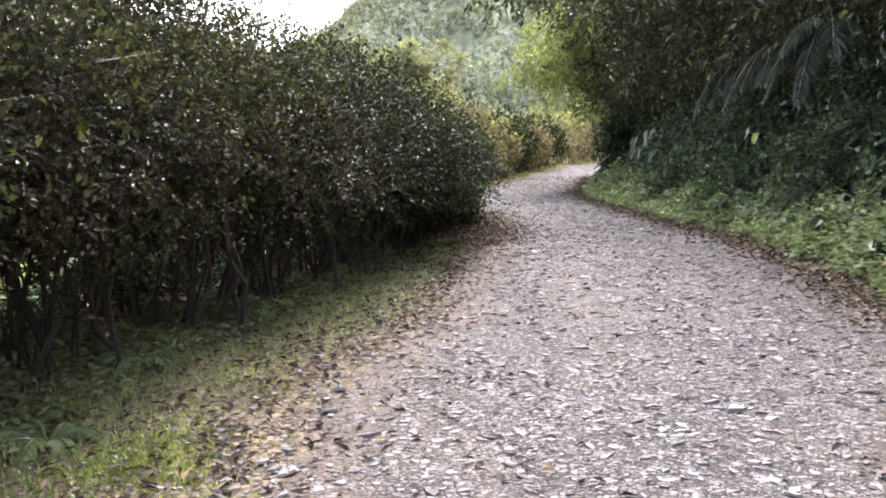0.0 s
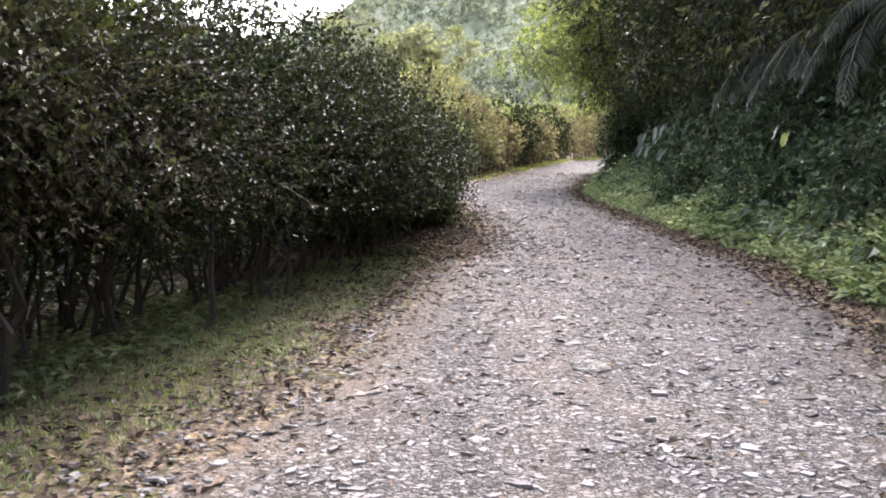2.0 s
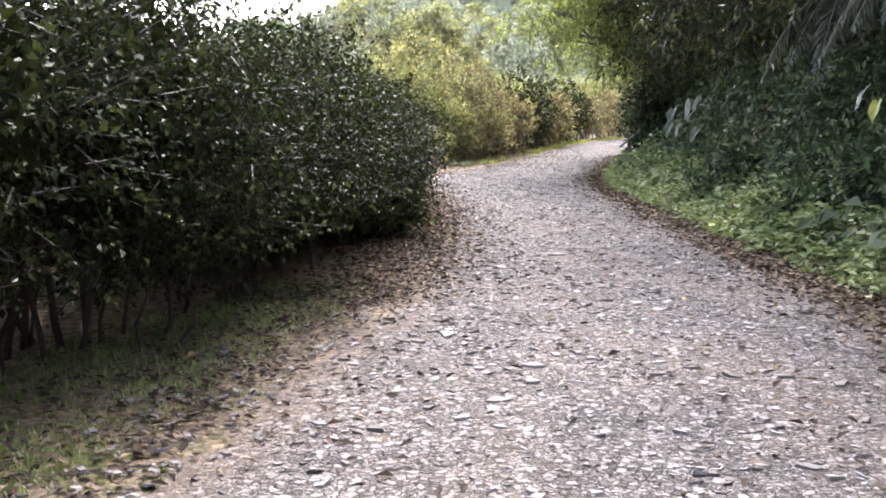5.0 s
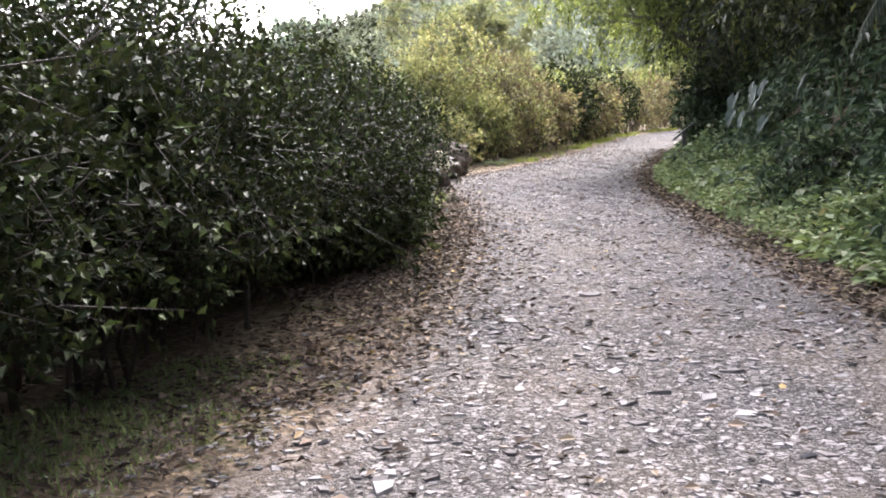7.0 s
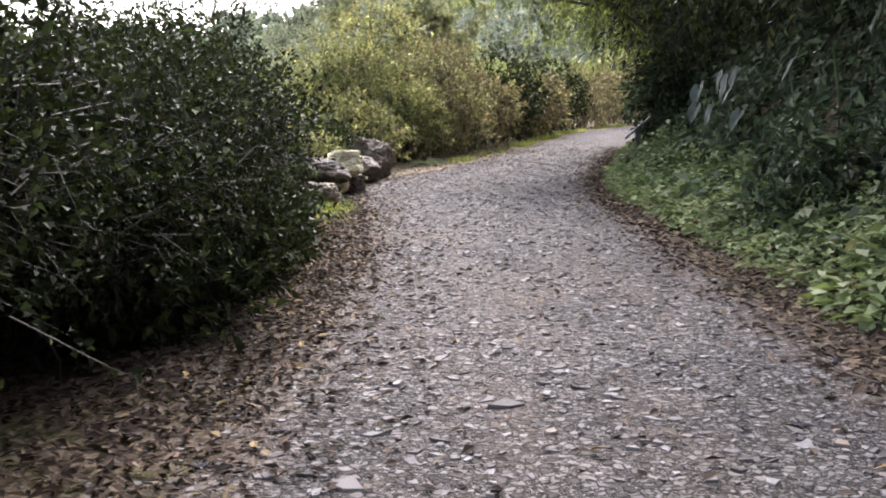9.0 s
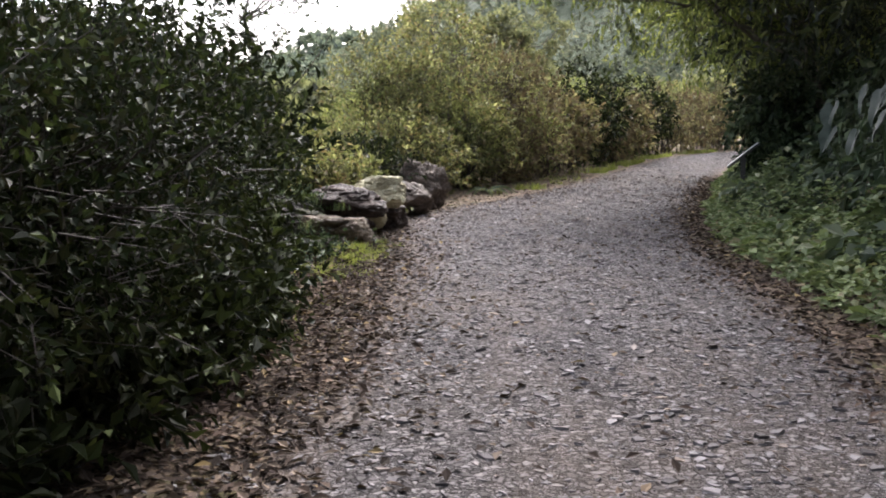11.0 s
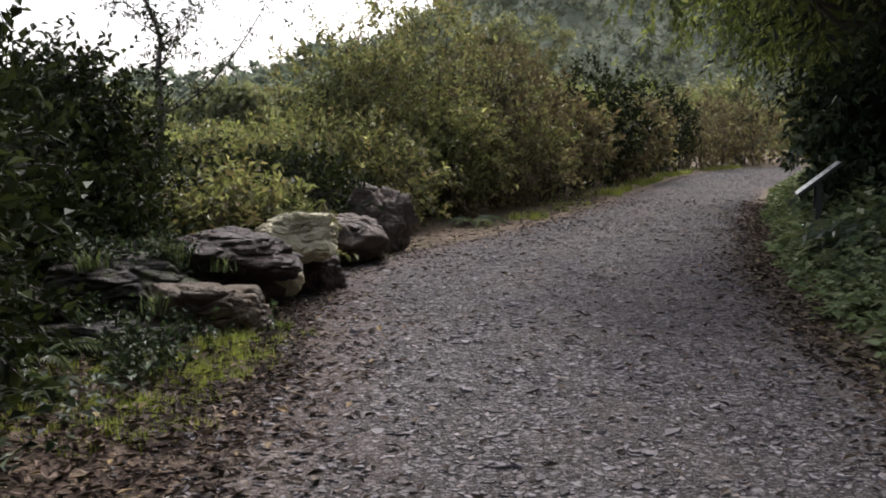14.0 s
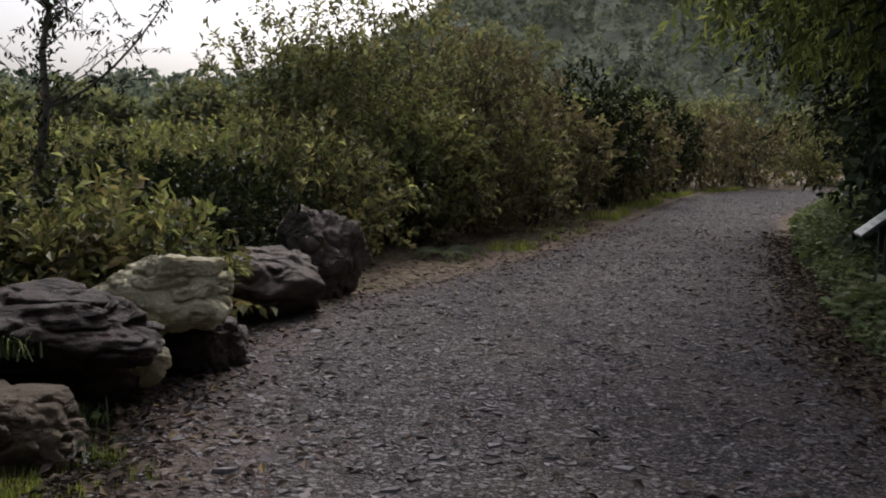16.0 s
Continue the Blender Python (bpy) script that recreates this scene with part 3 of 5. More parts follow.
# ---- shrubs ----
def shrub(name, at, rng, height, radius, bottom, leaf_mat, label, group, twigs=2400, per=8, leaf=(0.048, 0.03), stems=9, lean=(0, 0), turn=0, twig_len=0.26, ragged=0.12, shell=0.3, droop=0.0, flat=1.0, inner_blockers=0, sprigs=0, upright=False):
    root = thing(name, at, label, "shrub", group, turn=turn)
    height_ = height - 0.45 * twig_len
    mid = (height_ + bottom) / 2
    lobes = [((lean[0], lean[1], mid), (radius * 0.9, radius * 0.9 * flat, (height_ - bottom) / 2))]
    for _ in range(6):
        a, q = rng.uniform(0, 2 * np.pi), rng.uniform(0.35, 0.75) * radius
        rr = radius * rng.uniform(0.35, 0.6)
        lobes.append(((lean[0] + q * math.cos(a), lean[1] + q * math.sin(a) * flat, rng.uniform(bottom + rr * 0.6, max(bottom + rr * 0.7, height_ - rr * 0.95))), (rr, rr, rr * 0.8)))
    leaves, wood = Mesher(), Mesher()
    crown(leaves, rng, lobes, twigs, per, twig_len, leaf, shell, droop, wood, ragged)
    if inner_blockers:
        # Oversized leaves hidden in the crown's core, added to block light.
        heart = [(c, np.array(r) * 0.55) for c, r in lobes[:1]]
        crown(leaves, rng, heart, inner_blockers, 5, 0.22, (0.13, 0.085), 0.3, 0.0, None, 0.0)
    part("crown", leaves, leaf_mat, root)
    if sprigs:
        # reddish twiggy growth on the shaded lower flanks
        low = Mesher()
        flank = [((lean[0] + radius * 0.8 * math.cos(a), lean[1] + radius * 0.8 * flat * math.sin(a), bottom + (height_ - bottom) * rng.uniform(0.15, 0.42)), (radius * 0.35, radius * 0.35, (height_ - bottom) * 0.18)) for a in rng.uniform(-2.2, 1.2, 7)]
        crown(low, rng, flank, sprigs, 8, 0.32, (0.04, 0.022), 0.3, 0.0, None, 0.15)
        part("sprig_growth", low, M_TWIGGY, root, "reddish twigs with small dull leaves")
    tagged(part("branchwork", wood, M_STEM, root), kind="stuff")
    for _ in range(stems):
        wood = Mesher()
        a, q = rng.uniform(0, 2 * np.pi), rng.uniform(0.05, 0.5) * radius
        foot = np.array([q * math.cos(a), q * math.sin(a), -0.12])
        tip = np.array([lean[0] + 1.4 * q * math.cos(a) + rng.normal(0, 0.2), lean[1] + 1.4 * q * math.sin(a) + rng.normal(0, 0.2), rng.uniform(0.6, 0.9) * height])
        if upright:
            tip[:2] = foot[:2] + rng.normal(0.06, 0.14, 2)
        n = 8
        line = bend(rng, foot, tip, n, 0.09 if upright else 0.14)
        r0 = rng.uniform(0.012, 0.03) if upright else rng.uniform(0.012, 0.03)
        tube(wood, line, np.linspace(r0, r0 * 0.35, n), 5)
        for _ in range(3):
            k = rng.integers(1, n - 1)
            end = line[k] + np.array([rng.normal(0, 0.45), rng.normal(0, 0.45), rng.uniform(0.2, 0.7)]) * radius * 0.6
            tube(wood, bend(rng, line[k], end, 5, 0.12), np.linspace(r0 * 0.5, r0 * 0.15, 5), 4)
        part("stem", wood, M_STEM, root)
    return root


HEDGE_LABEL = "dense dark green small-leaved shrub on bare stems beside the path"
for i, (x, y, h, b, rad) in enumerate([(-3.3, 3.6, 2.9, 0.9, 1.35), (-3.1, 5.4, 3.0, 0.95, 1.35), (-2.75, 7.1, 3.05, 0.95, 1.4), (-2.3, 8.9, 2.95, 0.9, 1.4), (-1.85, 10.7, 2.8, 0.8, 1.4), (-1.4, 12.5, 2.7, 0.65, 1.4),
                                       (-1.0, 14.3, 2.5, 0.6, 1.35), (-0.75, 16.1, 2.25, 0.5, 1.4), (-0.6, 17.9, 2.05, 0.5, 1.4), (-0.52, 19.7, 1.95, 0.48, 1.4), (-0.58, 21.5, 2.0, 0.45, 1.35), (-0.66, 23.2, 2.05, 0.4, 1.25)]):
    shrub("hedge_shrub", (x, y, float(land(x, y))), np.random.default_rng(100 + i), h, rad, b, M_HEDGE_BROWN if y < 9.5 else M_HEDGE_SHADED, "twiggy browning small-leaved shrub on bare stems beside the path" if y < 9.5 else HEDGE_LABEL, "shrubs of the hedge", lean=(0.1, 0), stems=20 if y < 15 else 10, twigs=2900, shell=0.22, inner_blockers=420, sprigs=330 if y < 12 else 0, upright=True)
m_ = Mesher()
add_leaves(m_, np.array([[-1.71, 5.1, 1.62]]), np.array([[0.1, -0.1, -1.0]]), np.array([[0.3, -1.0, 0.1]]), [0.085], [0.05])
tagged(new("yellow_leaf", m_.mesh("yellow_leaf", M_YELLOW)), "single yellow leaf caught in the hedge", "leaf")
# Mostly hidden back row, added to block light and bright ground behind the hedge.
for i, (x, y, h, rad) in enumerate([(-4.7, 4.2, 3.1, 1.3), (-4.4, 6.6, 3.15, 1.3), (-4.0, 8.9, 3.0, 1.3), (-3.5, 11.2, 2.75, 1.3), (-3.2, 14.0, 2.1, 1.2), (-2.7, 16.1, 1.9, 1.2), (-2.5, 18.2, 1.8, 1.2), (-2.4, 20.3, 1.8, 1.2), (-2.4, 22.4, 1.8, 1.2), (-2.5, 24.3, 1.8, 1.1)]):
    shrub("hedge_shrub", (x, y, float(land(x, y))), np.random.default_rng(140 + i), h, rad, 0.75 if y < 10 else 0.15, M_HEDGE_SHADED, HEDGE_LABEL, "shrubs of the hedge", twigs=750, leaf=(0.09, 0.055), stems=9, inner_blockers=320, upright=True)
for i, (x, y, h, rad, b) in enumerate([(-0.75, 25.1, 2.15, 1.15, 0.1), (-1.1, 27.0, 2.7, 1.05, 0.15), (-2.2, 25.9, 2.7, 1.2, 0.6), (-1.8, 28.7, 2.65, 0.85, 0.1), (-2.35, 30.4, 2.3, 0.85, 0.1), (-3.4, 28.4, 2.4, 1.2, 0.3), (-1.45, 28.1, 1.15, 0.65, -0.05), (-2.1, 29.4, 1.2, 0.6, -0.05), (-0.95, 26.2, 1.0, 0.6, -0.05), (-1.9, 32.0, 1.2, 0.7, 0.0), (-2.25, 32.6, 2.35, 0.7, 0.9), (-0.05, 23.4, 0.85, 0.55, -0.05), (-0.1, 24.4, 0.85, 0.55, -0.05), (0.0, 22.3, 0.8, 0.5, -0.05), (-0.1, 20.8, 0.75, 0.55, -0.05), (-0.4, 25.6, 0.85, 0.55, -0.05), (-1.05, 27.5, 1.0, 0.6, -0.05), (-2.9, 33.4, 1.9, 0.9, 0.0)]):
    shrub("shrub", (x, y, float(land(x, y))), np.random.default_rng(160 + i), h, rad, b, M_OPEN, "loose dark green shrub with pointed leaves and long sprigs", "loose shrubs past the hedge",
          twigs=int(700 * max(rad, 0.6)), per=8, leaf=(0.095, 0.05), twig_len=0.36, ragged=0.22, shell=0.3, inner_blockers=230)
# paler shrubs on the slope behind the hedge
for i, (x, y, h, rad) in enumerate([(-7.2, 5.0, 1.5, 1.3), (-8.3, 9.0, 1.7, 1.5), (-6.6, 13.0, 1.5, 1.3), (-8.0, 17.5, 1.7, 1.6), (-6.5, 22.0, 1.6, 1.4), (-7.5, 27.0, 1.8, 1.6), (-10.5, 13.5, 1.8, 1.8), (-11, 22, 2.0, 1.9)]):
    shrub("slope_shrub", (x, y, float(land(x, y))), np.random.default_rng(180 + i), h, rad, 0.02, M_LIGHT, "low yellow-green shrub on the slope behind the hedge", "shrubs behind the hedge", twigs=380, per=8, leaf=(0.15, 0.075), twig_len=0.35, stems=4)

shrub("shrub", on_land(7.0, 38.6), np.random.default_rng(195), 2.3, 1.2, 0.0, M_CREEPER, "creeper-covered dark shrub beside the board", "shrubs on the bank", twigs=900, per=9, leaf=(0.16, 0.09), stems=5, droop=0.4)
shrub("shrub", on_land(7.7, 41.2), np.random.default_rng(196), 2.4, 1.4, 0.0, M_CANOPY, "leafy green shrub where the path bends", "shrubs on the bank", twigs=900, per=9, leaf=(0.14, 0.07), stems=5)
# thicket behind the rocks and along the far side of the bend
THICKET = [(-1.6, 33.8, 1.5, 1.1), (-2.9, 31.5, 1.9, 1.3), (-1.5, 36.2, 1.5, 1.2), (-3.2, 35.0, 1.7, 1.4), (-4.8, 33.5, 1.8, 1.5), (-5.0, 37.0, 2.0, 1.6), (-2.9, 38.5, 2.1, 1.5),
           (-0.8, 39.0, 2.2, 1.3), (-1.6, 41.4, 3.3, 1.3), (0.15, 41.0, 2.8, 1.1), (1.1, 43.6, 3.3, 1.3), (-0.3, 42.8, 4.3, 1.55), (-3.6, 42.0, 2.6, 1.7), (-6.2, 41.0, 2.4, 1.9), (2.2, 46.0, 2.75, 1.2),
           (0.4, 46.8, 3.7, 1.7), (3.0, 49.0, 3.2, 1.3), (4.0, 52.0, 2.5, 1.3), (2.0, 51.5, 3.0, 1.9), (5.0, 55.5, 3.1, 1.4), (3.0, 56.5, 3.0, 2.0), (6.6, 59.5, 2.8, 1.8), (9.0, 62.8, 2.7, 1.9),
           (12, 65.6, 2.7, 2.0), (15.5, 67.8, 2.8, 2.1), (19.5, 69.4, 2.9, 2.2), (24, 70.5, 3, 2.4), (-8.5, 36, 2.2, 2.0), (-9, 43, 2.6, 2.3), (-6.0, 47, 2.8, 2.2), (-2.5, 49, 3.0, 2.2), (0, 54, 3.2, 2.3), (-12, 49, 3.0, 2.6), (5, 64, 3.6, 2.6), (9, 68, 3.8, 2.6)]
kinds = [M_THICKET, M_THICKET, M_RUST, M_OPEN, M_LIGHT]
words = {"thicket_leaf": "tangled olive green thicket shrub with yellowing leaves", "withered_leaf": "withered reddish-brown shrub with thin upright stems",
         "open_shrub_leaf": "dark green leafy shrub in a thicket", "young_leaf": "bright yellow-green shrub with young leaves"}
tr = np.random.default_rng(5)
for i, (x, y, h, rad) in enumerate(THICKET):
    mt = kinds[[0, 3, 3, 0, 1, 0, 0, 0, 0, 1, 2, 0, 4, 0, 2, 1, 3, 2, 4, 3, 4, 2, 2, 0, 2, 1, 0, 4, 0, 1, 4, 0, 4, 4, 0][i]]
    far = y > 45
    shrub("thicket_shrub", (x, y, float(land(x, y))), np.random.default_rng(200 + i), h * (0.95 if 41 < y < 47.5 and -2 < x < 1.5 else 0.6 if x < -1.5 else 0.76 if y < 48 else 0.9), rad, 0.05, mt, words[mt.name], "shrubs of the thicket beyond the rocks",
          twigs=420 if far else 900, per=7, leaf=(0.17, 0.085) if far else (0.11, 0.055), twig_len=0.3, ragged=0.13, shell=0.17, stems=14 if x > -2 else 6, inner_blockers=80, upright=True)


for i, (x, y, h, rad) in enumerate([(0.35, 40.7, 1.8, 0.5), (-2.2, 39.3, 1.4, 0.6), (-1.2, 34.9, 0.8, 0.3), (1.9, 44.4, 1.9, 0.5), (-3.8, 36.2, 1.2, 0.6)]):
    shrub("sprig_shrub", on_land(x, y), np.random.default_rng(250 + i), h, rad, 0.3, M_LIGHT, "bright yellow-green sprigs growing out of the thicket", "bright sprigs in the thicket", twigs=170, per=7, leaf=(0.11, 0.055), stems=4, ragged=0.3, twig_len=0.4)


# ---- trees ----
def tree(name, at, rng, height, trunk_r, lobes, leaf_mat, label, group, twigs, per, leaf, twig_len, droop=0.2, lean=(0, 0), bark=None):
    root = thing(name, at, label, "tree", group)
    wood, leaves, sticks = Mesher(), Mesher(), Mesher()
    limbs = []
    line = bend(rng, (0, 0, -0.3), (lean[0], lean[1], height * 0.8), 9, 0.06)
    tube(wood, line, np.linspace(trunk_r, trunk_r * 0.35, 9), 9)
    for c, r in lobes:
        k = int(rng.integers(3, 8))
        mid = bend(rng, line[k], c, 7, 0.12)
        limb = Mesher()
        limbs.append(limb)
        tube(limb, mid, np.linspace(trunk_r * 0.45, trunk_r * 0.12, 7), 6)
        for _ in range(4):
            e = np.array(c) + rng.normal(0, 0.5, 3) * np.array(r)
            tube(limb, bend(rng, mid[rng.integers(3, 7)], e, 5, 0.12), np.linspace(trunk_r * 0.16, trunk_r * 0.05, 5), 4)
    crown(leaves, rng, lobes, twigs, per, twig_len, leaf, 0.35, droop, sticks, 0.14)
    part("trunk", wood, bark or M_BARK, root, smooth=True)
    for limb in limbs:
        part("limb", limb, bark or M_BARK, root, smooth=True)
    part("crown", leaves, leaf_mat, root)
    tagged(part("branchwork", sticks, M_STEM, root), kind="stuff")
    return root


# trees on the bank whose crowns hang over the path's edge
# The first tree stands out of view, added to block light at the start.
for i, (x, y, lo) in enumerate([(7.4, 3.5, 2.9), (8.0, 8.5, 2.9), (8.3, 13.5, 2.9), (8.2, 18.5, 3.1), (8.2, 24.0, 3.0), (8.0, 29.5, 2.8), (8.0, 35.5, 2.7)]):
    rng = np.random.default_rng(299 + i)
    z = float(land(x, y))
    lobes = [((-1.6, rng.uniform(-1, 1), lo + 1.1 - z), (1.5, 2.0, 1.1)), ((-0.6, -1.3, lo + 2.4 - z), (1.9, 1.9, 1.5)), ((-0.9, 1.5, lo + 2.2 - z), (1.9, 1.9, 1.5)), ((-0.2, 0, lo + 4.2 - z), (2.4, 2.6, 1.8)), ((-2.2, 0.3, lo + 3.2 - z), (1.5, 1.8, 1.2)), ((0.6, 0.5, lo + 1.2 - z), (1.6, 2.2, 1.6))]
    # Unseen upper lobe added over the path to shade it and the hedge.
    lobes += [((-3.1, 0.6, lo + 3.9 - z), (1.6, 2.3, 0.9))]
    if i == 4:
        lobes += [((-7.1, -1.3, 4.75 - z), (0.8, 0.4, 0.2)), ((-5.9, -0.9, 4.95 - z), (0.7, 0.5, 0.25)), ((-4.4, -0.5, 4.9 - z), (0.9, 0.7, 0.4))]
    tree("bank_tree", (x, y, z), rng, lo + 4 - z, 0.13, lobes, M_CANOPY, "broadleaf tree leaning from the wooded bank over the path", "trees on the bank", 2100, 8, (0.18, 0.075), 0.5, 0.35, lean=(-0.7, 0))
# the lower, brighter tree whose sprays droop over the bend
rng = np.random.default_rng(330)
z = float(land(6.9, 37.5))
tree("bank_tree", (7.4, 37.8, float(land(7.4, 37.8))), rng, 4.4, 0.1, [((-4.0, -2.5, 3.1), (0.7, 0.7, 0.5)), ((-4.1, -2.6, 2.35), (0.22, 0.25, 0.6)), ((-4.9, -2.2, 3.0), (0.6, 0.5, 0.25)), ((-2.6, -1.2, 3.3), (1.2, 1.2, 0.8)), ((-1.4, -0.4, 3.6), (1.3, 1.3, 1.1)), ((-2.0, 1.2, 2.9), (1.3, 1.4, 1.0)), ((-0.4, 2.2, 2.8), (1.5, 1.6, 1.2)), ((-3.0, 0.2, 4.2), (1.4, 1.4, 0.8)), ((-2.0, 0.6, 4.7), (1.5, 1.5, 0.9)), ((-0.8, 2.0, 4.0), (1.7, 1.7, 1.2)), ((0.4, 3.4, 3.2), (1.6, 1.7, 1.4))],
     M_SPRAY, "slender tree with drooping sprays of yellow-green leaves", "trees on the bank", 2700, 9, (0.15, 0.05), 0.5, 0.6, lean=(-1.2, -0.3))
for i, (x, y, h) in enumerate([(9.5, 43, 5), (12.5, 50, 5.5), (15.5, 56, 6), (20, 59, 6)]):
    rng = np.random.default_rng(340 + i)
    lobes = [((-0.5, 0, h * 0.35), (2.0, 2.2, h * 0.32)), ((0, 1, h * 0.7), (2.1, 2.1, h * 0.3)), ((-0.6, -1, h * 0.65), (1.8, 1.8, h * 0.26)), ((0.2, 0.1, h * 0.95), (1.5, 1.5, h * 0.2))]
    tree("bank_tree", (x, y, float(land(x, y))), rng, h, 0.12, lobes, M_CANOPY if i % 2 == 0 else M_YTREE, "leafy green tree beside the bend of the path", "trees on the bank", 1700, 8, (0.17, 0.07), 0.5, 0.3)
rng = np.random.default_rng(350)
tree("bank_tree", on_land(8.8, 45.5), rng, 5.2, 0.13, [((-1.9, 0.2, 3.7), (1.5, 1.6, 1.0)), ((-0.9, -1.2, 4.3), (1.7, 1.7, 1.2)), ((-0.4, 1.2, 2.7), (1.5, 1.5, 1.3)), ((0.2, -0.6, 2.2), (1.4, 1.5, 1.4)), ((-2.2, -1.6, 4.6), (1.4, 1.5, 0.8)), ((-0.3, 0.2, 5.3), (1.9, 1.9, 1.1))],
     M_CANOPY, "dark leafy tree overhanging the bend of the path", "trees on the bank", 2200, 8, (0.17, 0.065), 0.5, 0.45, lean=(-0.6, -0.2))
# yellow-green trees in the middle distance
for i, (x, y, h) in enumerate([(1, 100, 5.2), (6, 92, 4.6), (12, 90, 5), (-16, 100, 6), (-24, 110, 6.5), (-33, 112, 7), (19, 90, 5.5), (-9, 84, 4.5), (-2, 80, 4.2), (3.5, 76, 4), (8, 78, 4.2), (-14, 76, 4.5), (-22, 80, 4.5), (-30, 86, 5)]):
    rng = np.random.default_rng(360 + i)
    w = h * 0.3
    h *= 0.75
    lobes = [((rng.normal(0, w * 0.7), rng.normal(0, w * 0.5), h * rng.uniform(0.3, 0.85)), np.array([1, 1, 0.55]) * w * rng.uniform(0.35, 0.6)) for _ in range(9)]
    tree("tree", (x, y, float(land(x, y)) - 0.2), rng, h, 0.2, lobes, M_YTREE, "yellow-green broadleaf tree below the hillside", "trees in the middle distance", 450, 6, (0.6, 0.34), 0.9, 0.1)

for i, (x, y, h) in enumerate([(-12.5, 188, 15), (-8.0, 192, 13.5), (-4.0, 186, 10)]):
    rng = np.random.default_rng(380 + i)
    w = h * 0.3
    lobes = [((rng.normal(0, w * 1.0), rng.normal(0, w * 0.6), h * rng.uniform(0.25, 0.98)), np.array([1, 1, 0.45]) * w * rng.uniform(0.16, 0.34)) for _ in range(20)]
    tree("tree", (x, y, 8.0), rng, h, 0.25, lobes, M_YTREE, "tall yellow-green tree at the foot of the hillside", "trees in the middle distance", 420, 7, (0.7, 0.4), 1.2, 0.1)

# thin half-bare sapling beyond the rocks
rng = np.random.default_rng(390)
sap = thing("sapling", (-3.35, 37.2, float(land(-3.35, 37.2))), "thin half-bare sapling with arching twigs and sparse leaves", "tree")
wood, leaves = Mesher(), Mesher()
line = bend(rng, (0, 0, -0.1), (-0.25, 0.1, 5.2), 10, 0.05)
tube(wood, line, np.linspace(0.06, 0.012, 10), 7)
def sapling_branch(start, end, sag, radius, count):
    """A thin branch that arches from start to end, with scattered leaves."""
    n = 9
    s_ = np.linspace(0, 1, n)
    arc = bend(rng, start, end, n, 0.05)
    arc[:, 2] += sag * np.sin(s_ * np.pi)
    tw = Mesher()
    tube(tw, arc, np.linspace(radius, radius * 0.25, n), 4)
    for _ in range(4):
        k = rng.integers(3, n)
        e = arc[k] + rng.normal(0, 0.28, 3) + np.array([0.1, 0, -0.05])
        tube(tw, bend(rng, arc[k], e, 4, 0.1), np.linspace(radius * 0.35, radius * 0.15, 4), 3)
        m_ = 9
        q_ = arc[k] + (e - arc[k]) * rng.uniform(0.3, 1.05, (m_, 1))
        add_leaves(leaves, q_, rng.normal(0, 0.7, (m_, 3)) + np.array([0, 0, -0.5]), rng.normal(0, 0.5, (m_, 3)) + np.array([0, 0, 1]), rng.uniform(0.06, 0.12, m_), rng.uniform(0.022, 0.036, m_))
    part("branch", tw, M_BARK, sap, smooth=True)
    t_ = rng.uniform(0.3, 1, count)
    p_ = np.stack([np.interp(t_, s_, arc[:, j]) for j in range(3)], 1) + rng.normal(0, 0.03, (count, 3))
    add_leaves(leaves, p_, rng.normal(0, 0.8, (count, 3)) + np.array([0, 0, -0.5]), rng.normal(0, 0.5, (count, 3)) + np.array([0, 0, 1]), rng.uniform(0.06, 0.12, count), rng.uniform(0.022, 0.036, count))


for k in range(2, 10):
    for _ in range(4):
        a = rng.uniform(0, 2 * np.pi)
        ln = rng.uniform(0.5, 1.5)
        sapling_branch(line[k], line[k] + np.array([math.cos(a) * ln, math.sin(a) * ln * 0.7, rng.uniform(0.1, 0.9) * ln]), 0.08, 0.011, 12)
for ex, ey, ez in [(2.5, -0.2, 3.35), (2.0, 0.4, 3.0), (2.9, 0.3, 3.7), (1.5, -0.6, 3.6), (1.2, -0.3, 2.6), (1.55, 0.3, 3.5), (2.1, 0.2, 4.1), (1.0, 0.1, 3.9), (-0.9, 0.0, 3.7), (-0.7, 0.2, 2.7), (2.6, 0.0, 4.4), (0.6, -0.2, 3.1)]:
    sapling_branch(line[6], np.array([ex, ey, ez]), 0.35, 0.012, 22)
s_ = np.linspace(0, 1, 12)
arc = line[3] + np.stack([1.5 * s_, 0.3 * s_, 0.45 * s_ + 1.25 * s_ ** 2.0], 1)
tw = Mesher()
tube(tw, arc, np.linspace(0.022, 0.006, 12), 5)
part("branch", tw, M_BARK, sap, smooth=True)
t_ = rng.uniform(0.35, 1, 90)
add_leaves(leaves, np.stack([np.interp(t_, s_, arc[:, j]) for j in range(3)], 1) + rng.normal(0, 0.05, (90, 3)), rng.normal(0, 0.7, (90, 3)) + np.array([0, 0, -0.5]), rng.normal(0, 0.5, (90, 3)) + np.array([0, 0, 1]), rng.uniform(0.06, 0.12, 90), rng.uniform(0.022, 0.036, 90))
n_ = 700
t_ = rng.uniform(0.1, 0.9, n_)
k_ = np.linspace(0, 1, 10)
p_ = np.stack([np.interp(t_, k_, line[:, j]) for j in range(3)], 1) + rng.normal(0, 0.09, (n_, 3))
add_leaves(leaves, p_, rng.normal(0, 1, (n_, 3)) + np.array([0, 0, -0.5]), rng.normal(0, 0.5, (n_, 3)) + np.array([0, 0, 1]), rng.uniform(0.06, 0.12, n_), rng.uniform(0.03, 0.05, n_))
part("trunk", wood, M_BARK, sap, smooth=True)
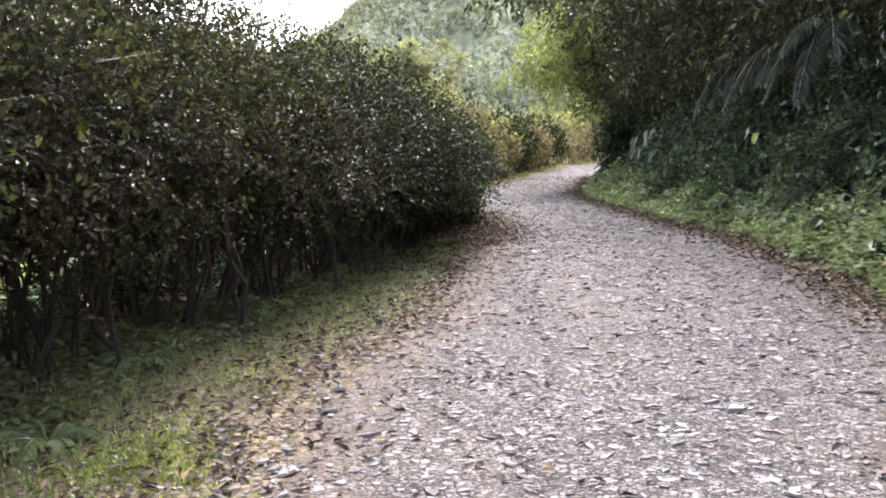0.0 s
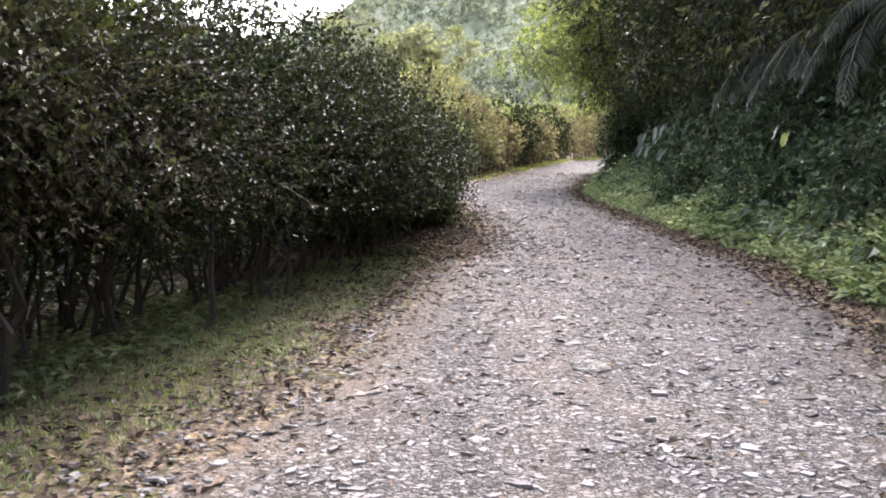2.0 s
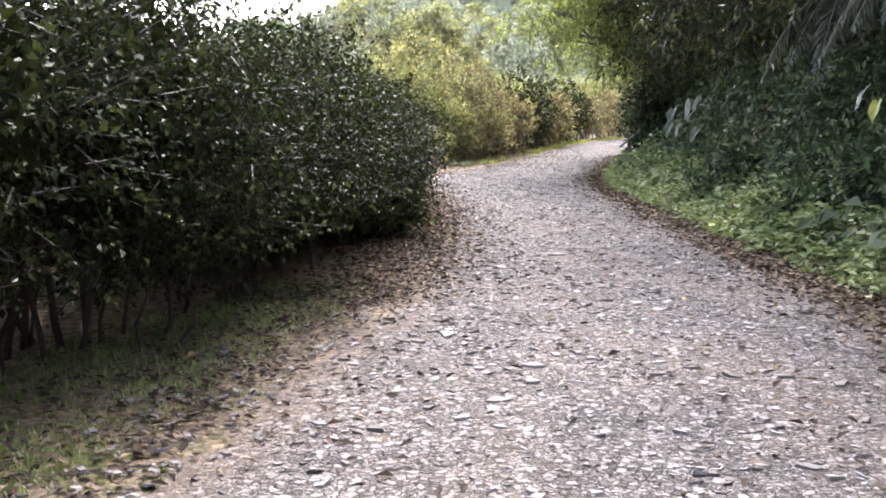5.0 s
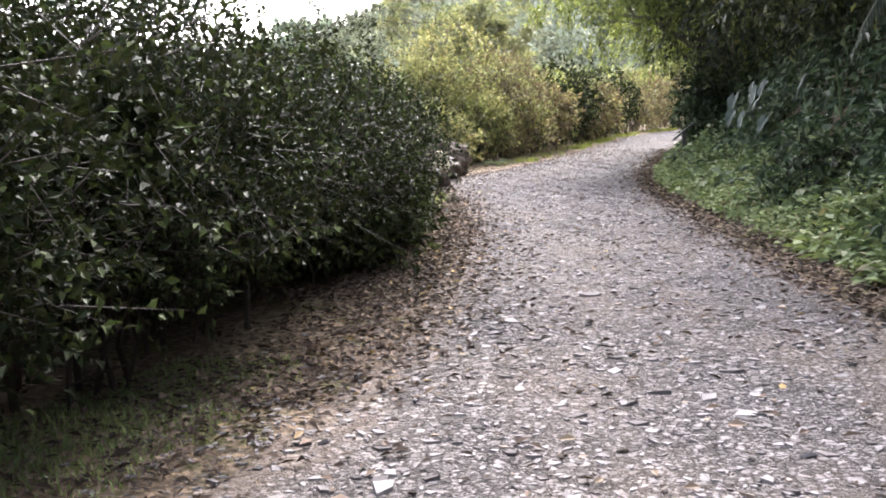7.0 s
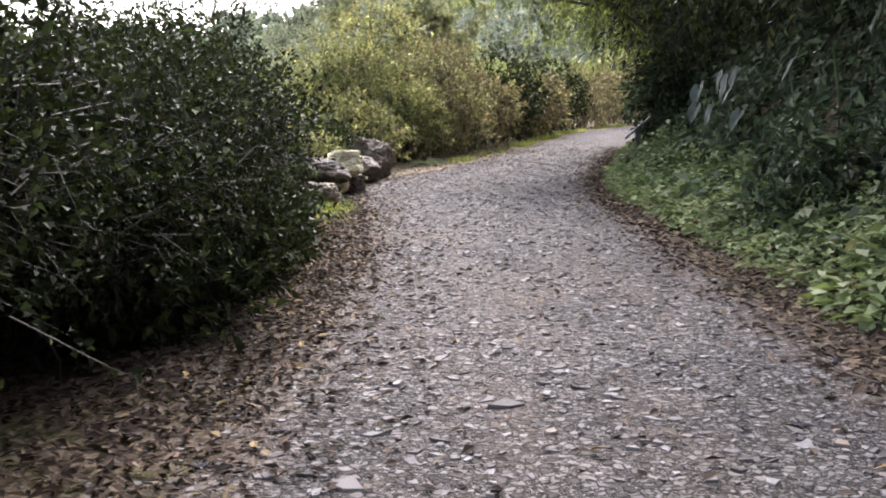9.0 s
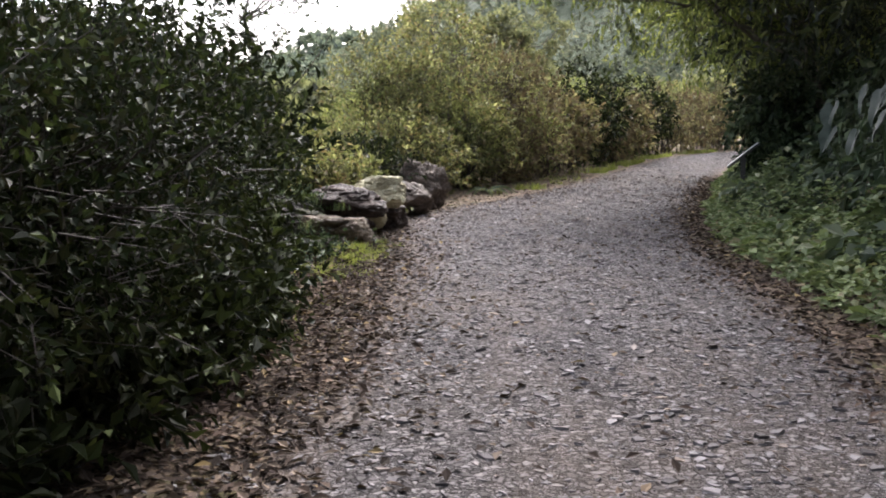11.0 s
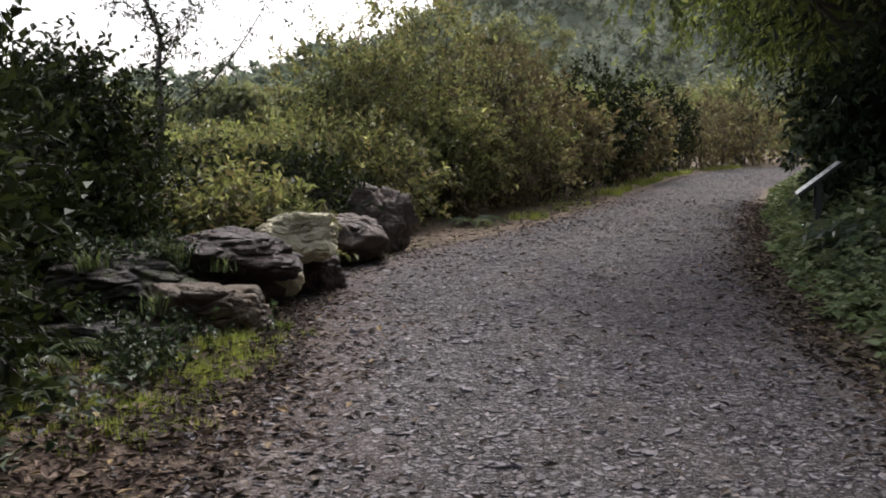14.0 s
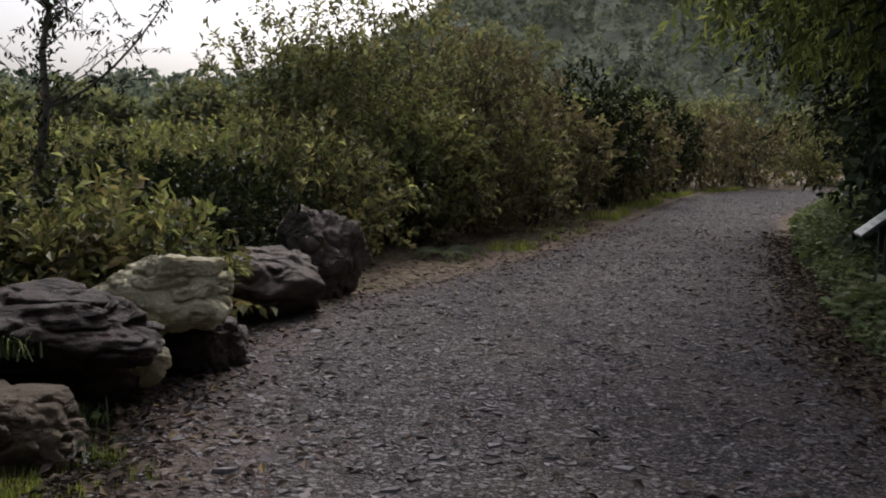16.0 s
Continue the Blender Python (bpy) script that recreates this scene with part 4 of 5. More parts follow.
part("crown", leaves, M_OPEN, sap)

# ---- the bank: creepers, herbs, palm, taro ----
rng = np.random.default_rng(400)
ms = Mesher()
n = 44000
y = rng.uniform(2, 42, n)
d = 0.85 + 0.25 * wob(y, y * 0.7, 1.7) + rng.uniform(0, 1, n) ** 1.1 * 4.5
x = right_edge(y) + d
hump = 0.3 + 0.42 * wob(x * 1.3, y, 1.2) + 0.25 * wob(y, x, 2.9)
z = land(x, y)
off = rng.uniform(-0.1, 1, n) * np.clip(hump, 0.03, 1) * np.interp(d, [1.0, 2.2], [0.5, 1.4])
p = np.stack([x - off * 0.75, y, z + off * 0.6], 1)
al = np.stack([rng.normal(-0.45, 0.45, n), rng.normal(0, 0.6, n), rng.normal(-0.5, 0.35, n)], 1)
nr = np.stack([rng.normal(-0.6, 0.4, n), rng.normal(-0.1, 0.45, n), rng.normal(0.75, 0.3, n)], 1)
size = rng.uniform(0.5, 1.3, n)
add_leaves(ms, p, al, nr, 0.17 * size, 0.10 * size)
n = 5200
y = rng.uniform(2, 42, n)
d = 0.9 + rng.beta(1.2, 2.6, n) * 3.6
x = right_edge(y) + d
off = rng.uniform(0.5, 1.15, n) * np.clip(0.28 + 0.25 * wob(x * 1.3, y, 1.2) + 0.15 * wob(y, x, 2.9), 0.08, 1)
big = Mesher()
al = np.stack([rng.normal(-0.6, 0.4, n), rng.normal(0, 0.6, n), rng.normal(-0.55, 0.3, n)], 1)
nr = np.stack([rng.normal(-0.6, 0.35, n), rng.normal(-0.2, 0.4, n), rng.normal(0.8, 0.3, n)], 1)
size = rng.uniform(0.6, 1.4, n)
add_leaves(big, np.stack([x - off * 0.8, y, land(x, y) + off * 0.7], 1), al, nr, 0.22 * size, 0.13 * size)
tagged(new("broad_weeds", big.mesh("broad_weeds", M_PALEBANK)), "broad pale green leaves of weeds on the bank", "weeds", kind="stuff")
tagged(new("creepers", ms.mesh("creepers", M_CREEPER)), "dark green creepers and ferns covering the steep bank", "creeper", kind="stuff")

ms = Mesher()
n = 60000
y = rng.uniform(1, 58, n)
d = 0.2 + 0.14 * wob(y, y * 0.3, 2.0) + rng.uniform(0, 1, n) ** 0.9 * np.interp(y, [0, 36, 40], [1.05, 1.15, 1.0]) * (1 + 0.25 * wob(y, y * 0.2, 1.4))
x = right_edge(y) + d
hh = np.interp(d, [0.2, 0.5, 1.3], [0.07, 0.26, 0.5]) * (1 + 0.6 * wob(x, y, 3.0) + 0.35 * wob(y, x, 6.5))
broad = np.where(wob(x + 3, y, 1.3) > 0.25, 1.35, 0.8)
carpet(ms, rng, x, y, hh, (0.1 * broad, 0.062 * broad))
tagged(new("herbs", ms.mesh("herbs", M_HERB)), "fresh green low herbs along the path's edge", "herbs", kind="stuff")

rng = np.random.default_rng(410)
for i in range(18):
    y = 5.5 + i * 1.12 + rng.normal(0, 0.3)
    x = float(right_edge(y)) + rng.uniform(1.5, 3.4)
    rad = rng.uniform(0.5, 0.85)
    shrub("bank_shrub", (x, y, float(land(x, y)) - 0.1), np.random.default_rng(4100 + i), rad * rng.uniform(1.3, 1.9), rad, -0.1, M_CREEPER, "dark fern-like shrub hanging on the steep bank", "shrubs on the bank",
          twigs=210, per=9, leaf=(0.13, 0.06), stems=3, twig_len=0.42, ragged=0.25, droop=0.45, lean=(-0.25, 0), inner_blockers=50)


def frond(ms, wood, rng, base, direction, length, leaflets=34, leaf_len=0.4, hang=0.8, width=0.035):
    """A feathered frond: an arching midrib with two rows of leaflets."""
    s = np.linspace(0, 1, 12)
    direction = np.asarray(direction, float)
    mid = np.asarray(base) + direction * length * s[:, None] - np.array([0, 0, 1.0]) * (hang * length * s ** 2)[:, None]
    tube(wood, mid, np.linspace(0.014, 0.004, 12), 4)
    t = np.linspace(0.22, 0.99, leaflets)
    p = np.stack([np.interp(t, s, mid[:, j]) for j in range(3)], 1)
    tan = unit(np.stack([np.interp(t, s, np.gradient(mid[:, j])) for j in range(3)], 1))
    side = unit(np.cross(tan, [0, 0, 1.0]))
    for sg in (-1, 1):
        al = side * sg * 0.75 + tan * 0.6 + np.array([0, 0, -0.45]) + rng.normal(0, 0.08, p.shape)
        ln = leaf_len * np.sin(0.35 + t * 2.5) * rng.uniform(0.8, 1.15, leaflets)
        add_leaves(ms, p, al, np.cross(al, tan) * sg + np.array([0, 0, 0.6]), ln, np.full(leaflets, width))


for i, (x, y, z) in enumerate([(6.6, 18.0, 3.4), (6.7, 20.5, 3.3), (6.8, 23.5, 3.3), (6.9, 13.5, 3.4)]):
    rng = np.random.default_rng(420 + i)
    zb = float(land(x + 0.5, y))
    root = thing("palm", (x + 0.5, y, zb), "small palm with drooping grey-green feathered fronds", "palm", "palms on the bank")
    fr, wd = Mesher(), Mesher()
    top = np.array([-0.5, 0, z - zb])
    tube(wd, bend(rng, (0, 0, -0.2), top, 7, 0.05), np.linspace(0.06, 0.04, 7), 7)
    for j in range(9):
        a = math.pi + (j - 4) * 0.42 + rng.normal(0, 0.1)
        fr, rib = Mesher(), Mesher()
        frond(fr, rib, rng, top, (math.cos(a), math.sin(a), rng.uniform(0.2, 0.7)), rng.uniform(0.8, 1.3), 30, 0.46, rng.uniform(0.9, 1.5), 0.05)
        fo = part("frond", fr, M_PALM, root)
        part("midrib", rib, M_PALE, fo)
    part("trunk", wd, M_PALE, root, "pale ringed slender trunk", True)


def heart_leaf(length, width, seed):
    """A large heart-shaped blade, cupped, with wavy rim and a sunken midrib; stalk at the origin, tip along +y."""
    rng = np.random.default_rng(seed)
    me = Mesher()
    nt_, nr_ = 28, 5
    th = np.linspace(0, 2 * np.pi, nt_, endpoint=False)
    px = np.sin(th) ** 3 * 0.5
    py_ = -(13 * np.cos(th) - 5 * np.cos(2 * th) - 2 * np.cos(3 * th) - np.cos(4 * th)) / 26
    rr = np.linspace(0, 1, nr_ + 1)[1:]
    ctr = np.array([0, -0.02])
    X = ctr[0] + (px[None] - ctr[0]) * rr[:, None]
    Y = ctr[1] + (py_[None] - ctr[1]) * rr[:, None]
    Z = 0.22 * np.abs(X) ** 1.2 - 0.25 * np.clip(Y, 0, 1) ** 2 + 0.025 * np.sin(th * 7 + seed)[None] * rr[:, None] ** 3
    v = np.stack([X * width / 1.0, Y * length, Z * length], -1).reshape(-1, 3)
    v = np.concatenate([[[ctr[0], ctr[1] * length, 0]], v])
    j = np.arange(nt_)
    f3 = np.stack([np.zeros(nt_, int), 1 + j, 1 + (j + 1) % nt_], 1)
    q = np.concatenate([np.stack([1 + k * nt_ + j, 1 + (k + 1) * nt_ + j, 1 + (k + 1) * nt_ + (j + 1) % nt_, 1 + k * nt_ + (j + 1) % nt_], 1) for k in range(nr_ - 1)])
    me.add(v, f3)
    me.add(np.zeros((0, 3)), q - me.n)
    return me


def taro(at, sizes, seed, material=None, label="elephant-ear plant with large grey-green heart-shaped leaves"):
    rng = np.random.default_rng(seed)
    root = thing("elephant_ear_plant", at, label, "plant", "large-leaved plants on the bank")
    for i, (dx, dy, dz, ln) in enumerate(sizes):
        st = Mesher()
        tip = np.array([dx, dy, dz])
        tube(st, bend(rng, (dx * 0.1 + 0.15, dy * 0.1, -0.1), tip, 7, 0.06), np.linspace(0.02, 0.011, 7), 6)
        stalk = part("stalk", st, M_STALK, root, smooth=True)
        ln *= 0.85
        ob = part("leaf", heart_leaf(ln, ln * 0.8, seed + i), material or M_TARO, root, smooth=True)
        ob.matrix_local = pose(dx, dy, dz, rng.uniform(-75, -45), rng.uniform(-18, 18), rng.uniform(60, 125))
    return root


taro(on_land(6.0, 30.2), [(-0.25, -0.5, 0.95, 0.5), (-0.15, 0.0, 1.15, 0.55), (-0.3, 0.35, 0.75, 0.45), (0.1, 0.5, 1.3, 0.5), (-0.2, -0.9, 0.7, 0.42)], 500)
taro(on_land(6.1, 32.2), [(-0.35, -0.3, 0.7, 0.45), (-0.2, 0.2, 1.0, 0.5), (0.0, -0.6, 1.2, 0.48)], 510)
taro(on_land(6.3, 27.2), [(-0.3, 0.3, 1.0, 0.5), (0.0, -0.3, 1.35, 0.5)], 520)
taro(on_land(6.4, 20.6), [(-0.4, 0.0, 0.95, 0.48)], 530)
taro(on_land(6.4, 20.0), [(-0.45, 0.1, 0.72, 0.34)], 540, M_YELLOW, "single yellow heart-shaped leaf among dark creepers")

# ---- verge: grass, bright tufts and fallen leaves ----
rng = np.random.default_rng(600)
ms = Mesher()
n = 30000
y = rng.uniform(1.5, 17, n)
d = 0.15 + rng.beta(1.6, 1.5, n) * np.interp(y, [2, 6, 12, 17], [2.6, 2.3, 1.9, 1.0])
x = left_edge(y) - d
keep = wob(x, y, 1.6) + wob(y, x, 3.3) * 0.6 > rng.uniform(-1.0, 0.5, n) - 0.35
blades(ms, rng, x[keep], y[keep], 0.055, 0.011)
tagged(new("verge_grass", ms.mesh("verge_grass", M_GRASS)), "short dull green grass on the verge under the hedge", "grass", kind="stuff")

ms = Mesher()
n = 22000
y = rng.uniform(-2, 40, n)
x = left_edge(y) - 3.4 - rng.uniform(0, 1, n) ** 1.3 * 12
carpet(ms, rng, x, y, 0.35 * (1 + 0.8 * wob(x, y, 0.9)), (0.17, 0.10))
tagged(new("undergrowth", ms.mesh("undergrowth", M_HERB)), "fresh green undergrowth on the slope behind the hedge", "undergrowth", kind="stuff")

# Leaf layer added under the hedge in place of its deep shade.
ms = Mesher()
n = 16000
y = rng.uniform(1, 30, n)
x = left_edge(y) - np.interp(y, [2, 12, 16, 30], [2.6, 2.3, 1.9, 1.9]) - rng.uniform(0, 1, n) * 2.0
carpet(ms, rng, x, y, 0.45 * (1 + 0.6 * wob(x, y, 1.5)), (0.11, 0.06))
tagged(new("hedge_dark_leaves", ms.mesh("hedge_dark_leaves", M_CREEPER)), "dark green leaf layer added to keep the ground under the hedge dark", "undergrowth", kind="stuff")

ms = Mesher()
n = 9000
y, x = rng.uniform(2, 13, n), 0
d = 1.2 + rng.uniform(0, 1, n) * np.interp(y, [2, 8, 13], [1.7, 1.5, 1.1])
x = left_edge(y) - d
carpet(ms, rng, x, y, 0.10, (0.08, 0.035))
tagged(new("verge_weeds", ms.mesh("verge_weeds", M_FERN)), "low ferny weeds in the shade of the hedge", "weeds", kind="stuff")

ms = Mesher()
n = 5000
y = rng.uniform(24.5, 31.5, n)
x = left_edge(y) - 0.55 - rng.uniform(0, 1, n) ** 0.8 * 1.6
keep = wob(x, y, 2.2) > rng.uniform(-0.8, 0.5, n)
carpet(ms, rng, x[keep], y[keep], 0.13, (0.085, 0.045))
tagged(new("shade_weeds", ms.mesh("shade_weeds", M_CREEPER)), "dark low weeds in the shade beside the rocks", "weeds", kind="stuff")

ms = Mesher()
for cx, cy, sx, sy, count, hgt in [(-1.45, 4.75, 0.16, 0.22, 2600, 0.035), (-1.2, 6.4, 0.25, 0.5, 1400, 0.035), (-1.5, 7.8, 0.3, 0.5, 1200, 0.04), (-1.0, 9.2, 0.25, 0.6, 1300, 0.04), (-0.6, 10.8, 0.22, 0.6, 1200, 0.04), (-0.3, 12.6, 0.2, 0.6, 1000, 0.04), (-2.2, 5.6, 0.3, 0.5, 900, 0.04), (0.35, 25.6, 0.2, 0.5, 700, 0.07), (0.15, 28.2, 0.16, 0.4, 1100, 0.1), (0.1, 29.2, 0.18, 0.35, 1600, 0.12), (0.03, 30.1, 0.14, 0.4, 1600, 0.13), (-0.15, 31.0, 0.1, 0.3, 700, 0.12), (-0.4, 29.3, 0.3, 0.2, 900, 0.11), (-0.5, 28.3, 0.28, 0.35, 900, 0.1), (-0.75, 30.5, 0.3, 0.3, 400, 0.1)]:
    tufts = max(6, count // 45)
    tx_, ty_, k_ = rng.normal(cx, sx, tufts), rng.normal(cy, sy, tufts), rng.integers(0, tufts, count)
    spread_ = 0.05 if hgt > 0.05 else 0.16
    blades(ms, rng, tx_[k_] + rng.normal(0, spread_, count), ty_[k_] + rng.normal(0, spread_, count), hgt * rng.uniform(0.6, 1.5, tufts)[k_], 0.012)
y = rng.uniform(38.5, 60, 7000)
x = left_edge(y) - 0.1 - np.abs(rng.normal(0, 0.35, 7000))
keep = wob(y * 0.5, y * 0.9, 1.0) + 0.5 * wob(x, y, 3.0) > np.interp(y, [38, 46, 50, 60], [0.35, 0.3, -0.1, 0.1])
blades(ms, rng, x[keep], y[keep], 0.22, 0.022)
tagged(new("bright_grass", ms.mesh("bright_grass", M_MOSSY)), "bright yellow-green grass tufts and moss at the path's edge", "grass", kind="stuff")

ms = Mesher()
n = 7500
y = rng.uniform(3, 45, n)
right = rng.uniform(0, 1, n) < 0.5
x = np.where(right, right_edge(y) + rng.normal(0.05, 0.32, n), left_edge(y) - rng.normal(0.1, 0.55, n))
carpet(ms, rng, x, y, 0, (0.068, 0.034), 1.2, 0.022 + rng.uniform(0, 0.025, n))
n = 9000
y = rng.uniform(16, 33, n)
x = left_edge(y) - rng.normal(0.25, 0.42, n)
carpet(ms, rng, x, y, 0, (0.068, 0.034), 1.2, 0.022 + rng.uniform(0, 0.025, n))
n = 2500
y = rng.uniform(3, 45, n)
x = left_edge(y) + (right_edge(y) - left_edge(y)) * rng.uniform(0, 1, n)
carpet(ms, rng, x, y, 0, (0.07, 0.035), 1.2, 0.03 + rng.uniform(0, 0.01, n))
n = 7000
y = rng.uniform(3, 44, n)
x = right_edge(y) + rng.normal(0.08, 0.22, n)
carpet(ms, rng, x, y, 0, (0.08, 0.04), 1.2, 0.02 + rng.uniform(0, 0.03, n))
n = 9000
y = rng.uniform(19, 32, n)
x = left_edge(y) - rng.uniform(-0.1, 1, n) * 2.2
carpet(ms, rng, x, y, 0, (0.07, 0.035), 1.2, 0.015 + rng.uniform(0, 0.03, n))
n = 3500
y = rng.uniform(2, 17, n)
x = left_edge(y) - np.abs(rng.normal(0.25, 0.7, n))
carpet(ms, rng, x, y, 0, (0.06, 0.03), 1.2, 0.015 + rng.uniform(0, 0.025, n))
tagged(new("fallen_leaves", ms.mesh("fallen_leaves", M_LITTER)), "dry brown fallen leaves scattered along the path's edges", "leaves", kind="stuff")


# ---- rocks beside the path ----
def boulder(at, size, seed, material, label, turn=0, tilt=0, steps=6, layers=0.032):
    """A rock split along planes: a ball cut by chance planes, its corners worn, its faces rough and layered."""
    rng = np.random.default_rng(seed)
    bm = bmesh.new()
    bmesh.ops.create_icosphere(bm, subdivisions=steps, radius=1)
    o = Vector(rng.uniform(-50, 50, 3))
    planes = unit(np.concatenate([rng.normal(0, 1, (13, 3)), [[0.1, 0, 1], [0, 0, -1]]]))
    dist = np.concatenate([rng.uniform(0.68, 0.95, 13), [0.78, 0.8]])
    for v in bm.verts:
        p = v.co.copy()
        c = planes @ np.array(p)
        r = np.where(c > 0.05, dist / np.maximum(c, 0.05), 9)
        rad = -np.log(np.exp(-120 * np.minimum(r, 2)).sum()) / 120
        rad = min(rad, 1.25)
        q = p * rad
        lay = noise.noise(Vector((q.x * 1.3, q.y * 1.3, q.z * 4.5 + q.x * 1.2 + noise.noise(q * 2.5 + o))) + o)
        rad += noise.noise(q * 1.7 + o) * 0.1 + noise.noise(q * 4.5 + o) * 0.045 + noise.noise(q * 10 + o) * 0.03 - 0.11 * max(0.0, 0.16 - abs(noise.noise(q * 2.3 - o))) / 0.16 + noise.noise(q * 19 + o) * 0.014 + layers * max(-1, min(1, lay * 4))
        v.co = Vector((p.x * size[0], p.y * size[1], p.z * size[2])) * (rad * 0.56)
    me = bpy.data.meshes.new("boulder")
    bm.to_mesh(me)
    bm.free()
    me.materials.append(material)
    me.polygons.foreach_set("use_smooth", np.full(len(me.polygons), True))
    ob = new("boulder", me)
    ob.matrix_world = pose(*at, tilt, 0, turn)
    return tagged(ob, label, "rock", "rocks lining the path")


boulder((-0.1, 32.45, 0.6), (0.7, 0.6, 0.5), 21, M_ROCK_YELLOW, "pale yellow angular boulder lying on darker rocks", 15, 0, layers=0.012)
boulder((-0.47, 31.45, 0.52), (0.95, 0.7, 0.44), 22, M_ROCK_RED, "reddish-brown layered slate boulder lying on other rocks", 20, 8)
boulder((-0.2, 31.9, 0.26), (0.42, 0.38, 0.36), 23, M_ROCK_YELLOW, "small pale rock wedged between boulders", 40, layers=0.012)
# Dark support rock that also stands in for the pale boulder's shadow.
boulder((-0.08, 32.75, 0.22), (0.6, 0.6, 0.6), 24, M_ROCK_RED, "dark brown boulder under a pale one, filling in its shadow", 10)
boulder((-0.6, 31.75, 0.16), (0.95, 0.75, 0.56), 25, M_ROCK_RED, "dark brown boulder at the bottom of the rock row", 60)
boulder((-0.95, 30.75, 0.36), (1.0, 0.75, 0.44), 26, M_ROCK_MOSS, "flat brown boulder overgrown with moss and grass", 30, 8)
boulder((-0.34, 30.5, 0.17), (0.78, 0.55, 0.5), 27, M_ROCK_TAN, "rounded tan boulder with moss, half sunk in the grass", 25, layers=0.012)
boulder((-0.85, 29.95, 0.04), (1.1, 0.5, 0.36), 28, M_ROCK_MOSS, "low mossy stone in the grass", 10)
boulder((-0.25, 35.2, 0.3), (0.9, 1.5, 0.72), 29, M_ROCK_BROWN, "long brown layered boulder beside the path", -10, 0)
boulder((0.05, 36.3, 0.44), (0.72, 0.7, 1.02), 37, M_ROCK_BROWN, "tall upright brown boulder behind a long one", 25, 14, layers=0.015)
# Added dark rock standing in for shadow at the foot of the row.
boulder((-0.2, 33.5, 0.1), (0.4, 0.45, 0.36), 31, M_ROCK_RED, "dark small rock added for the shadow at the foot of the boulders", 70, steps=4)
boulder((1.55, 9.72, 0.03), (0.25, 0.17, 0.08), 14, M_ROCK_GREY, "flat grey stone lying in the gravel", 35, steps=3)
boulder((4.75, 14.3, 0.08), (0.4, 0.3, 0.2), 15, M_ROCK_TAN, "tan stone at the edge of the herbs", 15, steps=3)


# ---- weeds on and about the rocks ----
rng = np.random.default_rng(650)
for x, y, up, count, hgt in [(-0.75, 30.95, 0.5, 90, 0.16), (-0.4, 31.05, 0.42, 60, 0.14), (-1.15, 30.45, 0.5, 110, 0.18), (-0.55, 30.2, 0.2, 90, 0.16), (-0.15, 31.2, 0.05, 70, 0.16), (-1.0, 31.3, 0.5, 70, 0.2)]:
    m_ = Mesher()
    blades(m_, rng, rng.normal(0, 0.06, count), rng.normal(0, 0.05, count), hgt, 0.012)
    m_.v[0][:, 2] -= float(land(0, 0))
    ob = new("grass_tuft", m_.mesh("grass_tuft", M_HERB))
    ob.matrix_world = pose(x, y, float(land(x, y)) + up)
    tagged(ob, "small tuft of green grass growing between the rocks", "grass", "tufts on the rocks")
for x, y, up, ln in [(-1.05, 29.35, 0.0, 0.5), (-1.45, 30.9, 0.3, 0.45), (-0.75, 28.6, 0.0, 0.42), (5.05, 33.2, 0.0, 0.4), (5.2, 29.0, 0.05, 0.4), (-2.1, 7.2, 0.0, 0.4), (-2.0, 5.2, 0.0, 0.38), (1.0, 39.5, 0.0, 0.5)]:
    root = thing("fern", (x, y, float(land(x, y)) + up), "green fern with arching feathered fronds", "fern", "ferns at the path's edges")
    for j in range(9):
        a = j * 0.7 + rng.normal(0, 0.15)
        fr, rib = Mesher(), Mesher()
        frond(fr, rib, rng, (0, 0, 0), (math.cos(a), math.sin(a), 1.0), ln * rng.uniform(0.8, 1.2), 20, 0.1, 1.0, 0.022)
        fo = part("frond", fr, M_FERN, root)
        part("midrib", rib, M_STALK, fo)

for x, y, up, rad in [(-1.2, 30.7, 0.5, 0.22), (-0.75, 31.0, 0.5, 0.16), (-0.95, 30.1, 0.12, 0.2), (-0.3, 30.0, 0.0, 0.2), (-0.05, 30.7, 0.0, 0.16), (-0.45, 29.6, 0.0, 0.22), (-1.3, 31.6, 0.35, 0.25), (-0.15, 29.0, 0.0, 0.2)]:
    shrub("weed", (x, y, float(land(x, y)) + up), np.random.default_rng(int(660 + 50 * rad + 3 * y)), rad * 1.1, rad, -0.03, M_CREEPER, "low leafy dark green weed growing among the rocks", "weeds about the rocks", twigs=60, per=7, leaf=(0.055, 0.032), stems=2, twig_len=0.14, ragged=0.3, droop=0.3)

# ---- information board ----
def box(ms, lo, hi, bevel=0.0):
    bm = bmesh.new()
    bmesh.ops.create_cube(bm, size=1)
    for v in bm.verts:
        v.co = Vector([lo[i] + (v.co[i] + 0.5) * (hi[i] - lo[i]) for i in range(3)])
    if bevel:
        bmesh.ops.bevel(bm, geom=bm.edges[:], offset=bevel, segments=2, affect="EDGES")
    bm.verts.index_update()
    vs = [v.co[:] for v in bm.verts]
    for nn in sorted({len(f.verts) for f in bm.faces}):
        fs = [[v.index for v in f.verts] for f in bm.faces if len(f.verts) == nn]
        if vs:
            ms.add(vs, fs)
            k, vs = len(vs), []
            base_ = ms.n - k
        else:
            ms.add(np.zeros((0, 3)), np.array(fs) + base_ - ms.n)
    bm.free()


